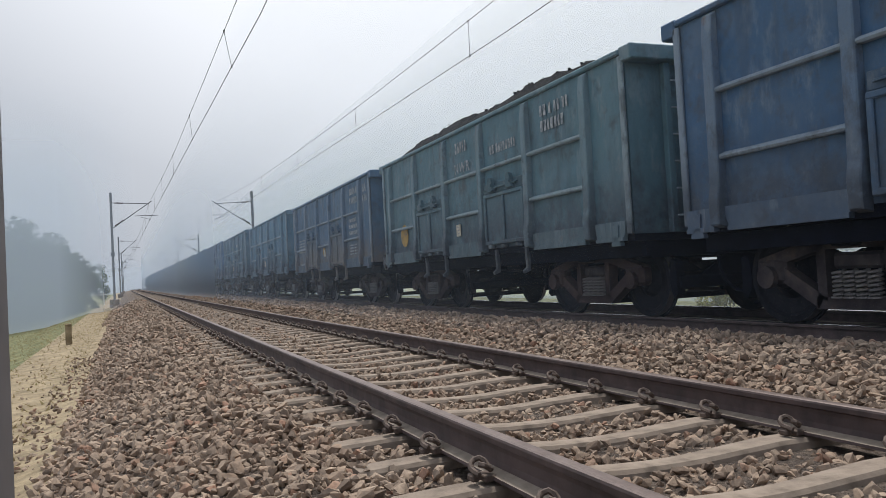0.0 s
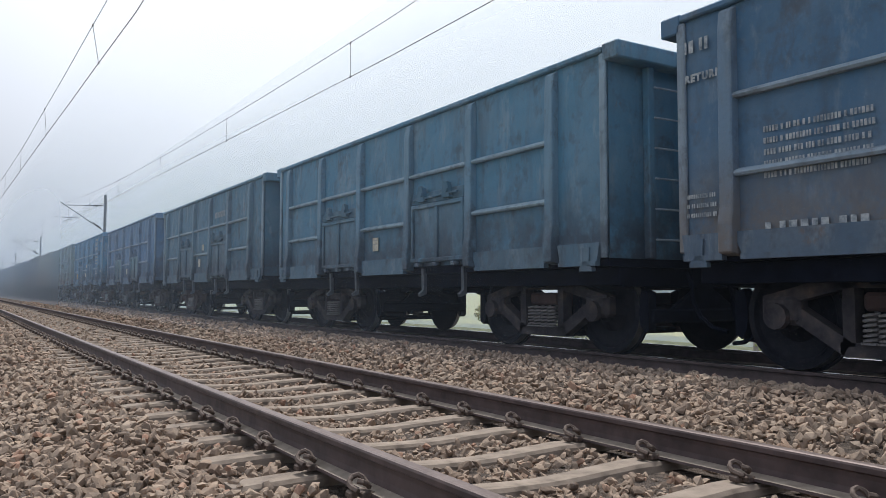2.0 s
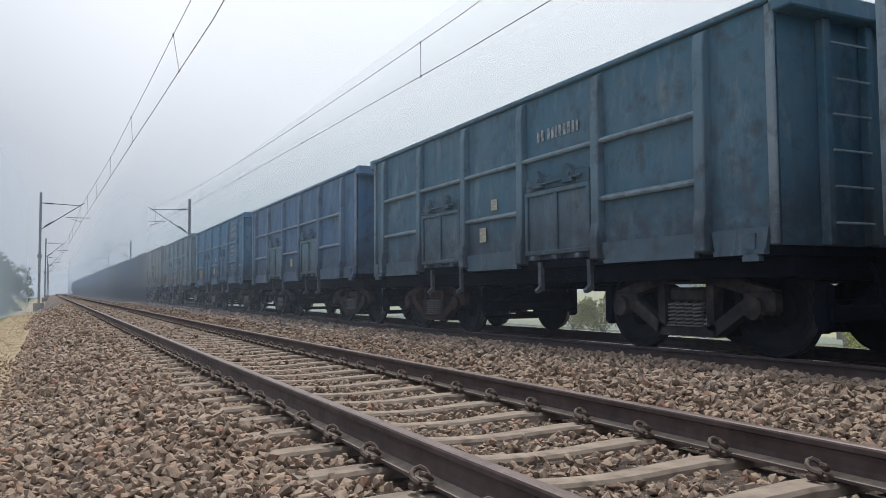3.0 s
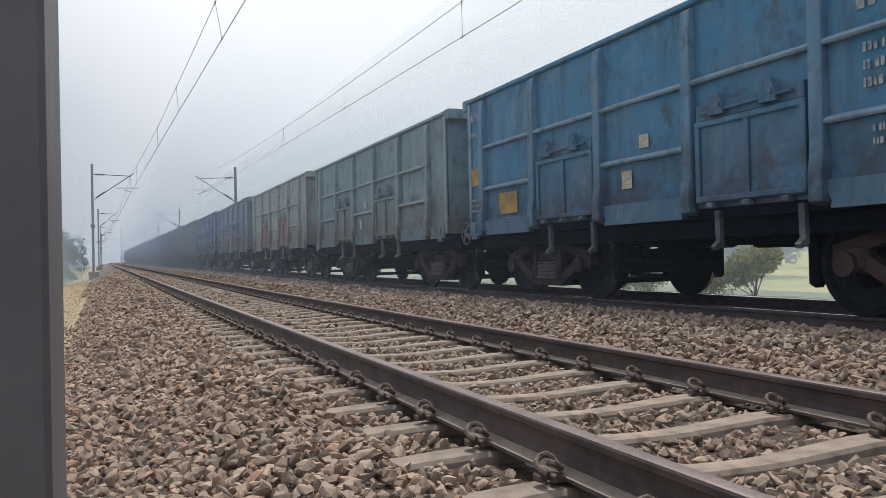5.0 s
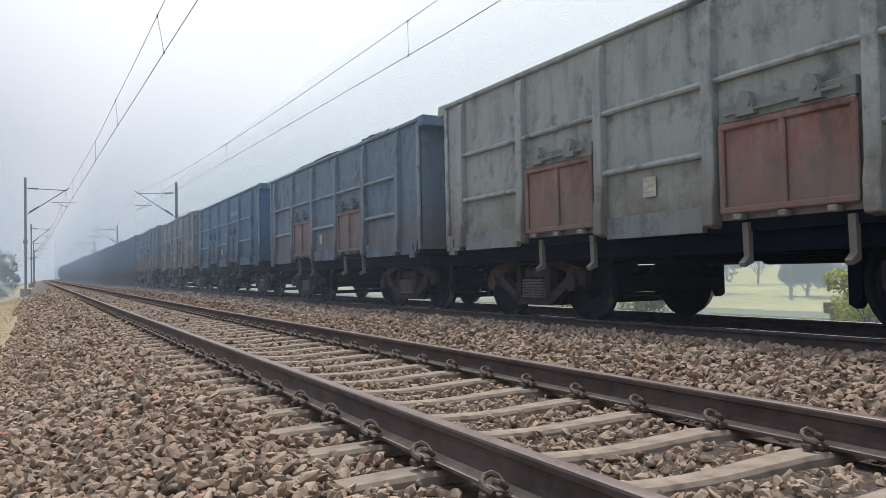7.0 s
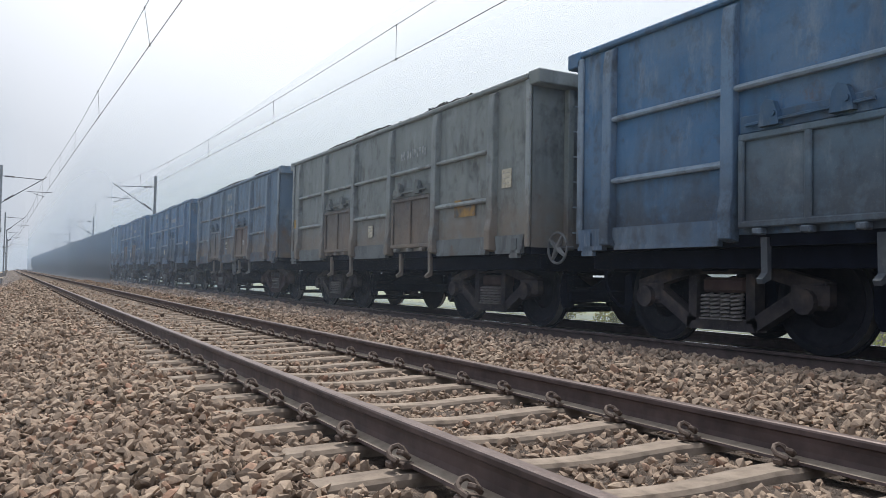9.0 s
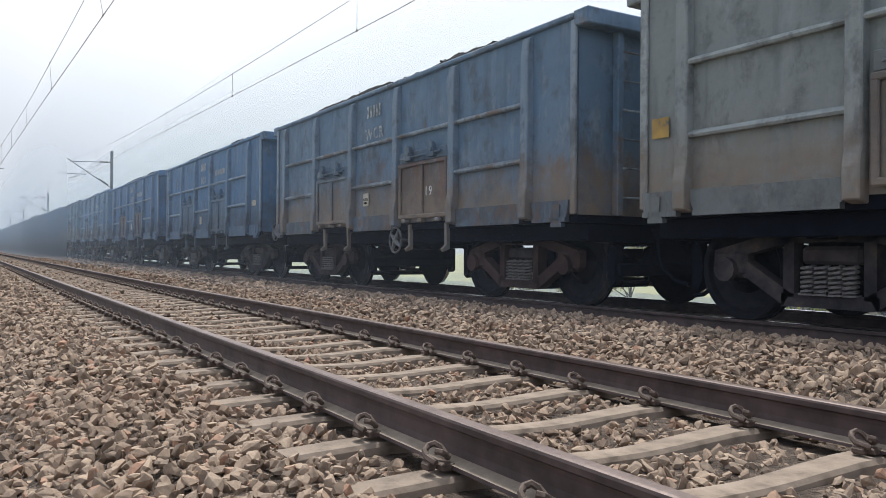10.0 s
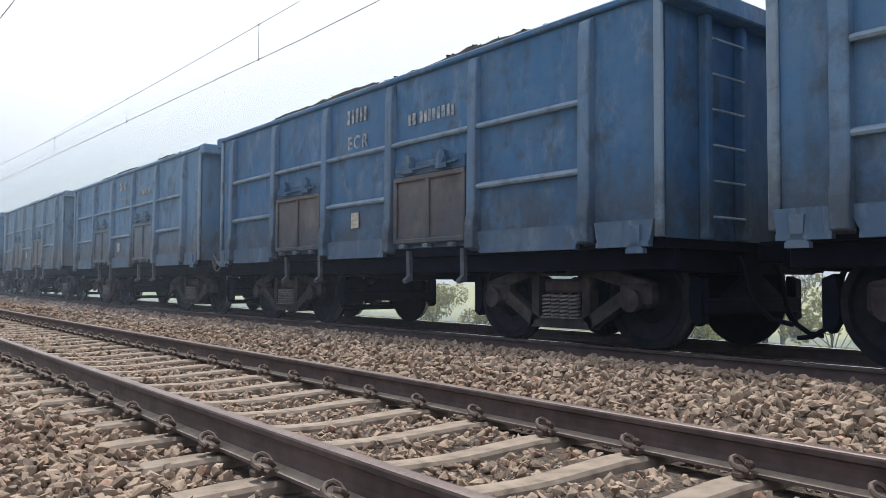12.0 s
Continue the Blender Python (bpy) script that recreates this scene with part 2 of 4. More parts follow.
SPRING = speckled("spring_steel", ((0.3, (0.11, 0.10, 0.10)), (0.7, (0.24, 0.22, 0.21))), 12, 0.6, 0.3, 0.2, 0.002)
OCHRE = speckled("worn_ochre_paint", ((0.42, (0.12, 0.125, 0.125)), (0.52, (0.28, 0.18, 0.08)), (0.68, (0.42, 0.25, 0.07))), 3.2, 0.8, 0.0, 0.2, 0.003, 1.5)
DIRT = speckled("dirt_path", ((0.3, (0.19, 0.145, 0.085)), (0.5, (0.29, 0.225, 0.135)), (0.7, (0.36, 0.285, 0.18))), 2.5, 0.95, relief=0.9, dist=0.05, scale2=5.0)
LAND = speckled("field", ((0.3, (0.20, 0.20, 0.06)), (0.5, (0.34, 0.32, 0.09)), (0.7, (0.46, 0.40, 0.13))), 0.06, 0.95, relief=0.5, dist=0.1, scale2=1.3)
BANK = speckled("bank_grass", ((0.3, (0.075, 0.085, 0.03)), (0.5, (0.15, 0.155, 0.065)), (0.7, (0.26, 0.24, 0.12))), 1.4, 0.95, relief=1.0, dist=0.12, scale2=6)
BARK = speckled("bark", ((0.3, (0.06, 0.05, 0.04)), (0.7, (0.13, 0.11, 0.09))), 6, 0.95, relief=0.6)


def leaf_material(name, stops):
    """Leaves reflect and let light through."""
    m = bpy.data.materials.new(name)
    m.use_nodes = True
    n, l = m.node_tree.nodes, m.node_tree.links
    n.clear()
    g = n.new("ShaderNodeNewGeometry")
    c = ramp(n, l, g.outputs["Random Per Island"], stops)
    a, b, x, o = n.new("ShaderNodeBsdfDiffuse"), n.new("ShaderNodeBsdfTranslucent"), n.new("ShaderNodeMixShader"), n.new("ShaderNodeOutputMaterial")
    l.new(c, a.inputs["Color"])
    l.new(c, b.inputs["Color"])
    l.new(a.outputs[0], x.inputs[1])
    l.new(b.outputs[0], x.inputs[2])
    l.new(x.outputs[0], o.inputs["Surface"])
    return m


LEAF_DARK = leaf_material("leaf_dark", ((0.0, (0.03, 0.05, 0.025)), (0.6, (0.06, 0.085, 0.04)), (1.0, (0.09, 0.11, 0.06))))
LEAF_LIGHT = leaf_material("leaf_bright", ((0.0, (0.22, 0.26, 0.04)), (0.6, (0.41, 0.43, 0.08)), (1.0, (0.56, 0.52, 0.12))))
LEAF_TAN = leaf_material("grass_tan", ((0.0, (0.20, 0.155, 0.085)), (0.5, (0.32, 0.25, 0.14)), (1.0, (0.26, 0.23, 0.12))))
LEAF_DRY = leaf_material("grass_dry", ((0.0, (0.16, 0.15, 0.06)), (0.5, (0.26, 0.23, 0.10)), (1.0, (0.20, 0.24, 0.09))))


# ---- mesh helpers ----
def finish(bm, name, mat, smooth=False):
    me = bpy.data.meshes.new(name)
    bm.normal_update()
    bm.to_mesh(me)
    bm.free()
    for x in (mat if isinstance(mat, (list, tuple)) else [mat]):
        me.materials.append(x)
    if smooth:
        for p in me.polygons:
            p.use_smooth = True
    return me


def box(bm, x0, x1, y0, y1, z0, z1, bev=0.0, mi=0):
    r = bmesh.ops.create_cube(bm, size=1.0)
    vs = r["verts"]
    bmesh.ops.scale(bm, vec=(x1 - x0, y1 - y0, z1 - z0), verts=vs)
    bmesh.ops.translate(bm, vec=((x0 + x1) / 2, (y0 + y1) / 2, (z0 + z1) / 2), verts=vs)
    fs = {f for v in vs for f in v.link_faces}
    for f in fs:
        f.material_index = mi
    if bev:
        es = list({e for v in vs for e in v.link_edges})
        bmesh.ops.bevel(bm, geom=es, offset=bev, segments=1, affect="EDGES", profile=0.5)


def prism(bm, pts, axis, a, b, mi=0):
    """Extrudes a polygon of 2D points along an axis from a to b."""
    def at(p, q):
        return {"x": (q, p[0], p[1]), "y": (p[0], q, p[1]), "z": (p[0], p[1], q)}[axis]
    lo = [bm.verts.new(at(p, a)) for p in pts]
    hi = [bm.verts.new(at(p, b)) for p in pts]
    k = len(pts)
    fs = [bm.faces.new(lo), bm.faces.new(hi[::-1])]
    for i in range(k):
        fs.append(bm.faces.new((lo[i], hi[i], hi[(i + 1) % k], lo[(i + 1) % k])))
    for f in fs:
        f.material_index = mi
    bmesh.ops.recalc_face_normals(bm, faces=fs)
    return fs


def tube(bm, a, b, r, seg=8, r2=None, mi=0):
    a, b = Vector(a), Vector(b)
    d = b - a
    q = d.to_track_quat("Z", "Y").to_matrix().to_4x4()
    m = Matrix.Translation((a + b) / 2) @ q
    k = bmesh.ops.create_cone(bm, cap_ends=True, segments=seg, radius1=r, radius2=r if r2 is None else r2, depth=d.length, matrix=m)
    for f in {f for v in k["verts"] for f in v.link_faces}:
        f.material_index = mi


def ring_path(bm, pts, r, seg=6, closed=False):
    """A rod of radius r bent along points."""
    pts = [Vector(p) for p in pts]
    loops = []
    k = len(pts)
    for i, p in enumerate(pts):
        d = (pts[(i + 1) % k] - pts[i - 1]) if closed else (pts[min(i + 1, k - 1)] - pts[max(i - 1, 0)])
        q = d.normalized().to_track_quat("Z", "Y")
        loops.append([bm.verts.new(p + q @ Vector((r * math.cos(t), r * math.sin(t), 0))) for t in (2 * math.pi * j / seg for j in range(seg))])
    for i in range(k if closed else k - 1):
        a, b = loops[i], loops[(i + 1) % k]
        for j in range(seg):
            bm.faces.new((a[j], a[(j + 1) % seg], b[(j + 1) % seg], b[j]))
    if not closed:
        bm.faces.new(loops[0][::-1])
        bm.faces.new(loops[-1])


def part(name, bm, mat, parent, label="", smooth=False):
    ob = new(name, finish(bm, name, mat, smooth) if isinstance(bm, bmesh.types.BMesh) else bm)
    ob.parent = parent
    if label:
        ob["label"] = label
    return ob


def thing(name, bm, mat, label, category, group="", kind="", smooth=False):
    return tagged(new(name, finish(bm, name, mat, smooth)), label, category, group, kind)


def empty(name, label, category, group="", kind=""):
    return tagged(new(name), label, category, group, kind)


# ---- the line: a long straight that drifts and rises a little, then bends away ----
PITCH = 0.6156
NEAR_X, FAR_X = 0.0, 5.037


def drift(y):
    d = max(0.0, y - 15.0)
    return -0.008 * d + max(0.0, y - 230.0) ** 2 / 2400.0, 0.0045 * d


STATIONS = [-40, -20, -8, 0, 8, 15, 30, 60, 100, 150, 200, 230, 250, 270, 290, 310, 330, 360, 400, 450]


def sweep(bm, profile, x0, closed=True, mi=None, stations=STATIONS, z0=0.0, slant=0.0):
    """Sweeps a profile of (x, z) along the line."""
    rows = []
    for y in stations:
        dx, dz = drift(y)
        rows.append([bm.verts.new((x0 + px + dx, y, z0 + pz + dz)) for px, pz in profile])
    k = len(profile)
    for a, b in zip(rows, rows[1:]):
        for i in range(k if closed else k - 1):
            f = bm.faces.new((a[i], a[(i + 1) % k], b[(i + 1) % k], b[i]))
            if mi:
                f.material_index = mi[i]
    if closed:
        bm.faces.new(rows[0])
        bm.faces.new(rows[-1][::-1])
    bmesh.ops.recalc_face_normals(bm, faces=bm.faces[:])


def mirrored(half):
    return half + [(-x, z) for x, z in reversed(half) if x > 0]


RAIL_HEAD = mirrored([(0.0, 0.0), (0.022, -0.001), (0.032, -0.005), (0.036, -0.014), (0.035, -0.036), (0.012, -0.048)])
RAIL_FOOT = mirrored([(0.012, -0.0485), (0.0085, -0.07), (0.0085, -0.115), (0.014, -0.143), (0.072, -0.158), (0.075, -0.172)])


def bed_height(x):
    """Height of the ballast across the line."""
    pts = ((-60, -2.6), (-14, -2.3), (-7, -1.4), (-4.6, -0.72), (-3.2, -0.64), (-2.6, -0.46), (-1.8, -0.215), (-1.5, -0.215), (-1.38, -0.225), (-1.1, -0.24), (-0.98, -0.25), (-0.8, -0.258), (0.8, -0.268), (1.2, -0.262), (1.5, -0.24), (1.8, -0.2), (2.3, -0.12), (2.85, -0.045), (3.2, -0.06), (3.7, -0.19), (6.6, -0.2), (7.6, -0.3), (9.0, -1.0), (12, -1.5), (60, -1.6))
    return float(np.interp(x, [p[0] for p in pts], [p[1] for p in pts]))


# ground: one sheet to the horizon
bm = bmesh.new()
XS = [-2500, -600, -150, -60, -30, -20, -14, -9, -7, -5.5, -4.6, -3.8, -3.2, -2.9, -2.6, -2.2, -1.75, -1.4, -1.2, -0.6, 0, 0.6, 1.15, 1.4, 1.7, 2.0, 2.3, 2.6, 2.85, 3.0, 3.2, 3.45, 3.7, 4.2, 5, 5.8, 6.6, 7.1, 7.6, 8.3, 9, 10.5, 12, 16, 20, 30, 60, 150, 600, 2500]
YS = [-2500, -300, -60, -20, -8, -4, -2, 0, 2, 4, 6, 8, 11, 15, 20, 25, 30, 40, 60, 80, 100, 130, 160, 200, 230, 260, 290, 320, 360, 400, 450, 900, 2500]
grid = []
for y in YS:
    dx, dz = drift(min(y, 450))
    row = []
    for x in XS:
        z = bed_height(max(-60, min(60, x))) + (noise.noise((x * 0.9, y * 0.9, 3.0)) * 0.03 if -8 < x < 10 else 0)
        row.append(bm.verts.new((x + (dx if abs(x) < 100 else 0), y, z + (dz if -14 < x < 12 else dz * 0.3))))
    grid.append(row)
for i in range(len(YS) - 1):
    for j in range(len(XS) - 1):
        f = bm.faces.new((grid[i][j], grid[i][j + 1], grid[i + 1][j + 1], grid[i + 1][j]))
        xm = (XS[j] + XS[j + 1]) / 2
        f.material_index = 0 if -2.95 < xm < 8.0 else (1 if -4.3 < xm <= -2.95 else (3 if 8.0 <= xm < 30 or xm < 0 else 2))
        f.smooth = True
thing("ground", bm, [BED, DIRT, LAND, BANK], "embankment with brown ballast, a sandy path and fields", "ground", kind="structure")

# rails
for tx in (NEAR_X, FAR_X):
    for side in (-1, 1):
        rail = empty("rail", "rusty steel running rail with a worn brown top", "rail", "rails of the line")
        z = -0.026 if (side > 0 and tx == NEAR_X) else 0.0
        bm = bmesh.new()
        sweep(bm, RAIL_HEAD, tx + side * 0.874, mi=[1, 1, 0, 0, 0, 0, 0, 0, 0, 1, 1], z0=z)
        part("rail_head", bm, [RAIL_RUST, RAIL_TOP if tx == NEAR_X else RAIL_BRIGHT], rail)
        bm = bmesh.new()
        sweep(bm, RAIL_FOOT, tx + side * 0.874, mi=[0, 0, 0, 1, 0, 0, 0, 1, 0, 0, 0, 0], z0=z)
        part("web_and_foot", bm, [RAIL_RUST, RAIL_DUST], rail)


def sleeper_mesh():
    bm = bmesh.new()
    prof = []
    for k in range(23):
        x = -1.375 + 2.75 * k / 22
        seat = min(1.0, abs(x) / 0.72)
        z = -0.216 + 0.028 * (0.5 - 0.5 * math.cos(math.pi * seat)) - 0.013 * max(0.0, abs(x) - 1.0) / 0.375 - 0.010 * (x + 1.375) / 1.375
        w = 0.074 + 0.012 * seat + 0.004 * noise.noise((x * 5, 2.0, 1.0))
        z += 0.003 * noise.noise((x * 7, 4.0, 2.0))
        prof.append([bm.verts.new(c) for c in ((x, -w - 0.03, z - 0.17), (x, -w, z - 0.022), (x, -w + 0.016, z - 0.004), (x, w - 0.016, z - 0.004), (x, w, z - 0.022), (x, w + 0.03, z - 0.17))])
    for a, b in zip(prof, prof[1:]):
        for i in range(6):
            bm.faces.new((a[i], a[(i + 1) % 6], b[(i + 1) % 6], b[i]))
    bm.faces.new(prof[0])
    bm.faces.new(prof[-1][::-1])
    bmesh.ops.recalc_face_normals(bm, faces=bm.faces[:])
    return finish(bm, "sleeper", SLEEPER)


def clip_mesh():
    """A bent spring clip on its cast shoulder, for the foot's outer side (towards -x)."""
    bm = bmesh.new()
    pts = [(-0.055, -0.055, 0.022), (-0.062, -0.02, 0.028), (-0.062, 0.02, 0.034), (-0.055, 0.045, 0.048), (-0.035, 0.058, 0.062), (-0.01, 0.05, 0.068), (0.006, 0.03, 0.058), (0.012, 0.005, 0.04), (0.012, -0.025, 0.03), (-0.005, -0.048, 0.042), (-0.03, -0.052, 0.055), (-0.045, -0.03, 0.058)]
    ring_path(bm, [(x, y * 0.82, z * 1.1) for x, y, z in pts], 0.013, 6)
    box(bm, -0.082, -0.04, -0.028, 0.028, -0.01, 0.022, 0.008)
    box(bm, -0.03, 0.03, -0.05, 0.05, -0.012, 0.014, 0.004)
    return finish(bm, "clip", CLIP)


SLEEPER_ME, CLIP_ME = sleeper_mesh(), clip_mesh()
near_track = empty("sleeper_row", "pale concrete sleepers half buried in ballast", "sleepers", kind="structure")


def lay_sleepers():
    for k in range(-18, 150):
        y = k * PITCH
        dx, dz = drift(y)
        s = new("sleeper", SLEEPER_ME)
        s.parent = near_track
        s.matrix_basis = pose(NEAR_X + dx, y, dz, 0, 0, random.uniform(-0.4, 0.4))
        if k < 60:
            for side in (-1, 1):
                for o in (-1, 1):
                    c = new("clip", CLIP_ME)
                    c.parent = s
                    c.matrix_basis = pose(side * 0.874 + o * 0.085, 0, -0.166 - (0.024 if side > 0 else 0), 0, 0, (0 if o < 0 else 180) + random.uniform(-4, 4))


# ---- ballast stones ----
def stone_templates(count):
    """Crushed rock: jittered blocks with their corners knocked off."""
    rng = np.random.RandomState(5)
    out = []
    for _ in range(count):
        d = rng.normal(size=(rng.randint(15, 20), 3))
        d /= np.linalg.norm(d, axis=1)[:, None]
        # between a ball and a block, with a few flat breaks
        p = d / (np.abs(d) ** 3.4).sum(axis=1)[:, None] ** (1 / 3.4) * rng.uniform(0.86, 1.0, (len(d), 1))
        for _k in range(3):
            cut = rng.normal(size=3)
            cut /= np.linalg.norm(cut)
            over = np.maximum(p @ cut - rng.uniform(0.45, 0.72), 0)
            p = p - over[:, None] * cut
        p = p * (1.0, rng.uniform(0.6, 0.92), rng.uniform(0.38, 0.66)) * 0.92
        p[:, 0] += p[:, 1] * rng.uniform(-0.35, 0.35)
        bm = bmesh.new()
        for q in p:
            bm.verts.new(q)
        bmesh.ops.convex_hull(bm, input=bm.verts[:])
        for v in [v for v in bm.verts if not v.link_faces]:
            bm.verts.remove(v)
        bmesh.ops.triangulate(bm, faces=bm.faces[:])
        bm.verts.index_update()
        out.append((np.array([v.co[:] for v in bm.verts]), np.array([[v.index for v in f.verts] for f in bm.faces])))
        bm.free()
    return out


TEMPLATES = stone_templates(30)


def scatter_stones(name, zones, label):
    rng = np.random.RandomState(11)
    vs, fs, base = [], [], 0
    for x0, x1, y0, y1, density, size in zones:
        count = int((x1 - x0) * (y1 - y0) * density)
        X = rng.uniform(x0, x1, count)
        Y = rng.uniform(y0, y1, count)
        for x, y in zip(X, Y):
            if abs(abs(x - NEAR_X) - 0.874) < 0.11 or abs(abs(x - FAR_X) - 0.874) < 0.11:
                continue
            ph = (y / PITCH) % 1.0
            on_sleeper = abs(x) < 1.36 and min(ph, 1 - ph) * PITCH < 0.115
            if on_sleeper and (abs(x) < 0.98 or (x > -1.30 and rng.rand() < 0.94) or rng.rand() < 0.6):
                continue
            s = size * rng.choice((0.55, 0.75, 0.9, 1.05, 1.25)) * 0.5
            dx, dz = drift(y)
            lift = rng.uniform(-0.3, 0.7) * s
            if abs(x) < 1.3:
                s, lift = s * 0.85, lift - 0.004
                if on_sleeper:
                    lift += 0.03
            t, tri = TEMPLATES[rng.randint(len(TEMPLATES))]
            q = rng.normal(size=4)
            q[1:3] *= 0.45
            q /= np.linalg.norm(q)
            w, a, b, c = q
            R = np.array(((1 - 2 * (b * b + c * c), 2 * (a * b - c * w), 2 * (a * c + b * w)), (2 * (a * b + c * w), 1 - 2 * (a * a + c * c), 2 * (b * c - a * w)), (2 * (a * c - b * w), 2 * (b * c + a * w), 1 - 2 * (a * a + b * b))))
            vs.append((t * s) @ R.T + (x + dx, y, bed_height(x) + dz + lift))
            fs.append(tri + base)
            base += len(t)
    V, F = np.concatenate(vs), np.concatenate(fs)
    me = bpy.data.meshes.new(name)
    me.from_pydata(V.tolist(), [], F.tolist())
    me.materials.append(STONE)
    return tagged(new(name, me), label, "ballast", kind="stuff")


# ---- masts and wires ----
def mast(x, y, side, top, arm_x, arm_z):
    """A steel mast whose cantilever reaches towards side (+1 to +x) and holds the wires at arm_x."""
    dx, dz = drift(y)
    ob = empty("catenary_mast", "grey steel overhead line mast with a bracket arm", "mast", "masts along the line")
    ob.matrix_basis = pose(x, y, dz)
    bm = bmesh.new()
    for k in (-1, 1):
        box(bm, -0.085, 0.085, k * 0.12 - 0.012, k * 0.12 + 0.012, -0.7, top, 0.004)
    box(bm, -0.012, 0.012, -0.108, 0.108, -0.7, top)
    part("pole", bm, GALV, ob)
    bm = bmesh.new()
    box(bm, -0.35, 0.35, -0.35, 0.35, -1.2, -0.05, 0.03)
    part("footing", bm, SLEEPER, ob, "concrete footing")
    r = arm_x - x
    bm = bmesh.new()
    tube(bm, (side * 0.1, 0, arm_z + 1.35), (r, 0, arm_z + 1.25), 0.03)
    part("tie", bm, GALV, ob)
    bm = bmesh.new()
    tube(bm, (side * 0.1, 0, arm_z - 0.55), (r + side * 0.2, 0, arm_z + 1.45), 0.032)
    part("bracket", bm, GALV, ob)
    bm = bmesh.new()
    tube(bm, (r * 0.62, 0, arm_z + 0.33), (r + side * 0.6, 0, arm_z + 0.35), 0.025)
    tube(bm, (r * 0.78, 0, arm_z + 0.22), (r + side * 0.1, 0, arm_z + 0.02), 0.018)
    part("steady_arm", bm, GALV, ob)
    for z0, z1 in ((arm_z + 1.345, arm_z + 1.32), (arm_z - 0.40, arm_z + 0.02)):
        bm = bmesh.new()
        a, b = Vector((side * 0.25, 0, z0)), Vector((side * 0.85, 0, z1))
        tube(bm, a, b, 0.045)
        for i in range(7):
            p = a.lerp(b, (i + 0.5) / 7)
            tube(bm, p - (b - a) * 0.02, p + (b - a) * 0.02, 0.085, 10)
        part("insulator", bm, PORCELAIN, ob, "ribbed brown insulator")
    bm = bmesh.new()
    box(bm, -0.15, 0.14, -0.18, 0.18, 3.2, 3.5, 0.02)
    part("clamp_box", bm, GALV, ob)
    return ob


def wire(name, pts, r, label):
    bm = bmesh.new()
    ring_path(bm, pts, r, 5)
    return thing(name, bm, WIRE, label, "wire", "overhead wires")


def overhead_line(xs, zs, spans, sag, first_drop, step, lean=0.0):
    """A contact wire through the given stations, a sagging carrier wire above it and droppers between them."""
    def place(y):
        return float(np.interp(y, [p[0] for p in xs], [p[1] for p in xs])), float(np.interp(y, [p[0] for p in zs], [p[1] for p in zs]))

    def rise(y):
        for y0, y1 in spans:
            if y0 <= y <= y1:
                u = (y - y0) / (y1 - y0)
                return sag[0] + sag[1] * (2 * u - 1) ** 2
        return sag[0] + sag[1]

    def swing(y):
        return lean * max(0.0, min(1.6, (33 - y) / 18))

    con, car = [], []
    for y in np.arange(spans[0][0], spans[-1][1] + 0.1, 4.0):
        x, z = place(y)
        con.append((x, y, z))
        car.append((x + swing(y), y, z + rise(y)))
    wire("contact_wire", con, 0.009, "thin dark contact wire over the track")
    wire("carrier_wire", car, 0.0075, "thin sagging carrier wire over the track")
    y = first_drop
    while y < spans[-1][1]:
        x, a = place(y)
        b = a + rise(y)
        bm = bmesh.new()
        top = x + swing(y)
        tube(bm, (x, y, a), (top, y, b), 0.006, 5)
        tube(bm, (x, y, a - 0.03), (x, y, a + 0.03), 0.02, 5)
        tube(bm, (top, y, b - 0.03), (top, y, b + 0.03), 0.02, 5)
        thing("dropper", bm, WIRE, "short thin dropper wire between two overhead wires", "wire", "droppers")
        y += step


# the post beside the camera
def near_post():
    ob = empty("steel_post", "dark grey painted square post beside the track", "post")
    bm = bmesh.new()
    box(bm, -2.83, -2.532, -1.49, -1.16, -0.9, 8.2, 0.008)
    part("shaft", bm, POST_PAINT, ob)
    bm = bmesh.new()
    box(bm, -3.0, -2.4, -1.65, -1.0, -1.2, -0.5, 0.03)
    part("footing", bm, SLEEPER, ob, "concrete footing")


# ---- the wagons ----
HALF = 5.05
SIDE = 1.6
Z0, Z1 = 1.09, 3.40
WAGON_PITCH = 11.1
RIBS = (4.45, 2.73, 1.01, -0.71, -2.43, -4.15)


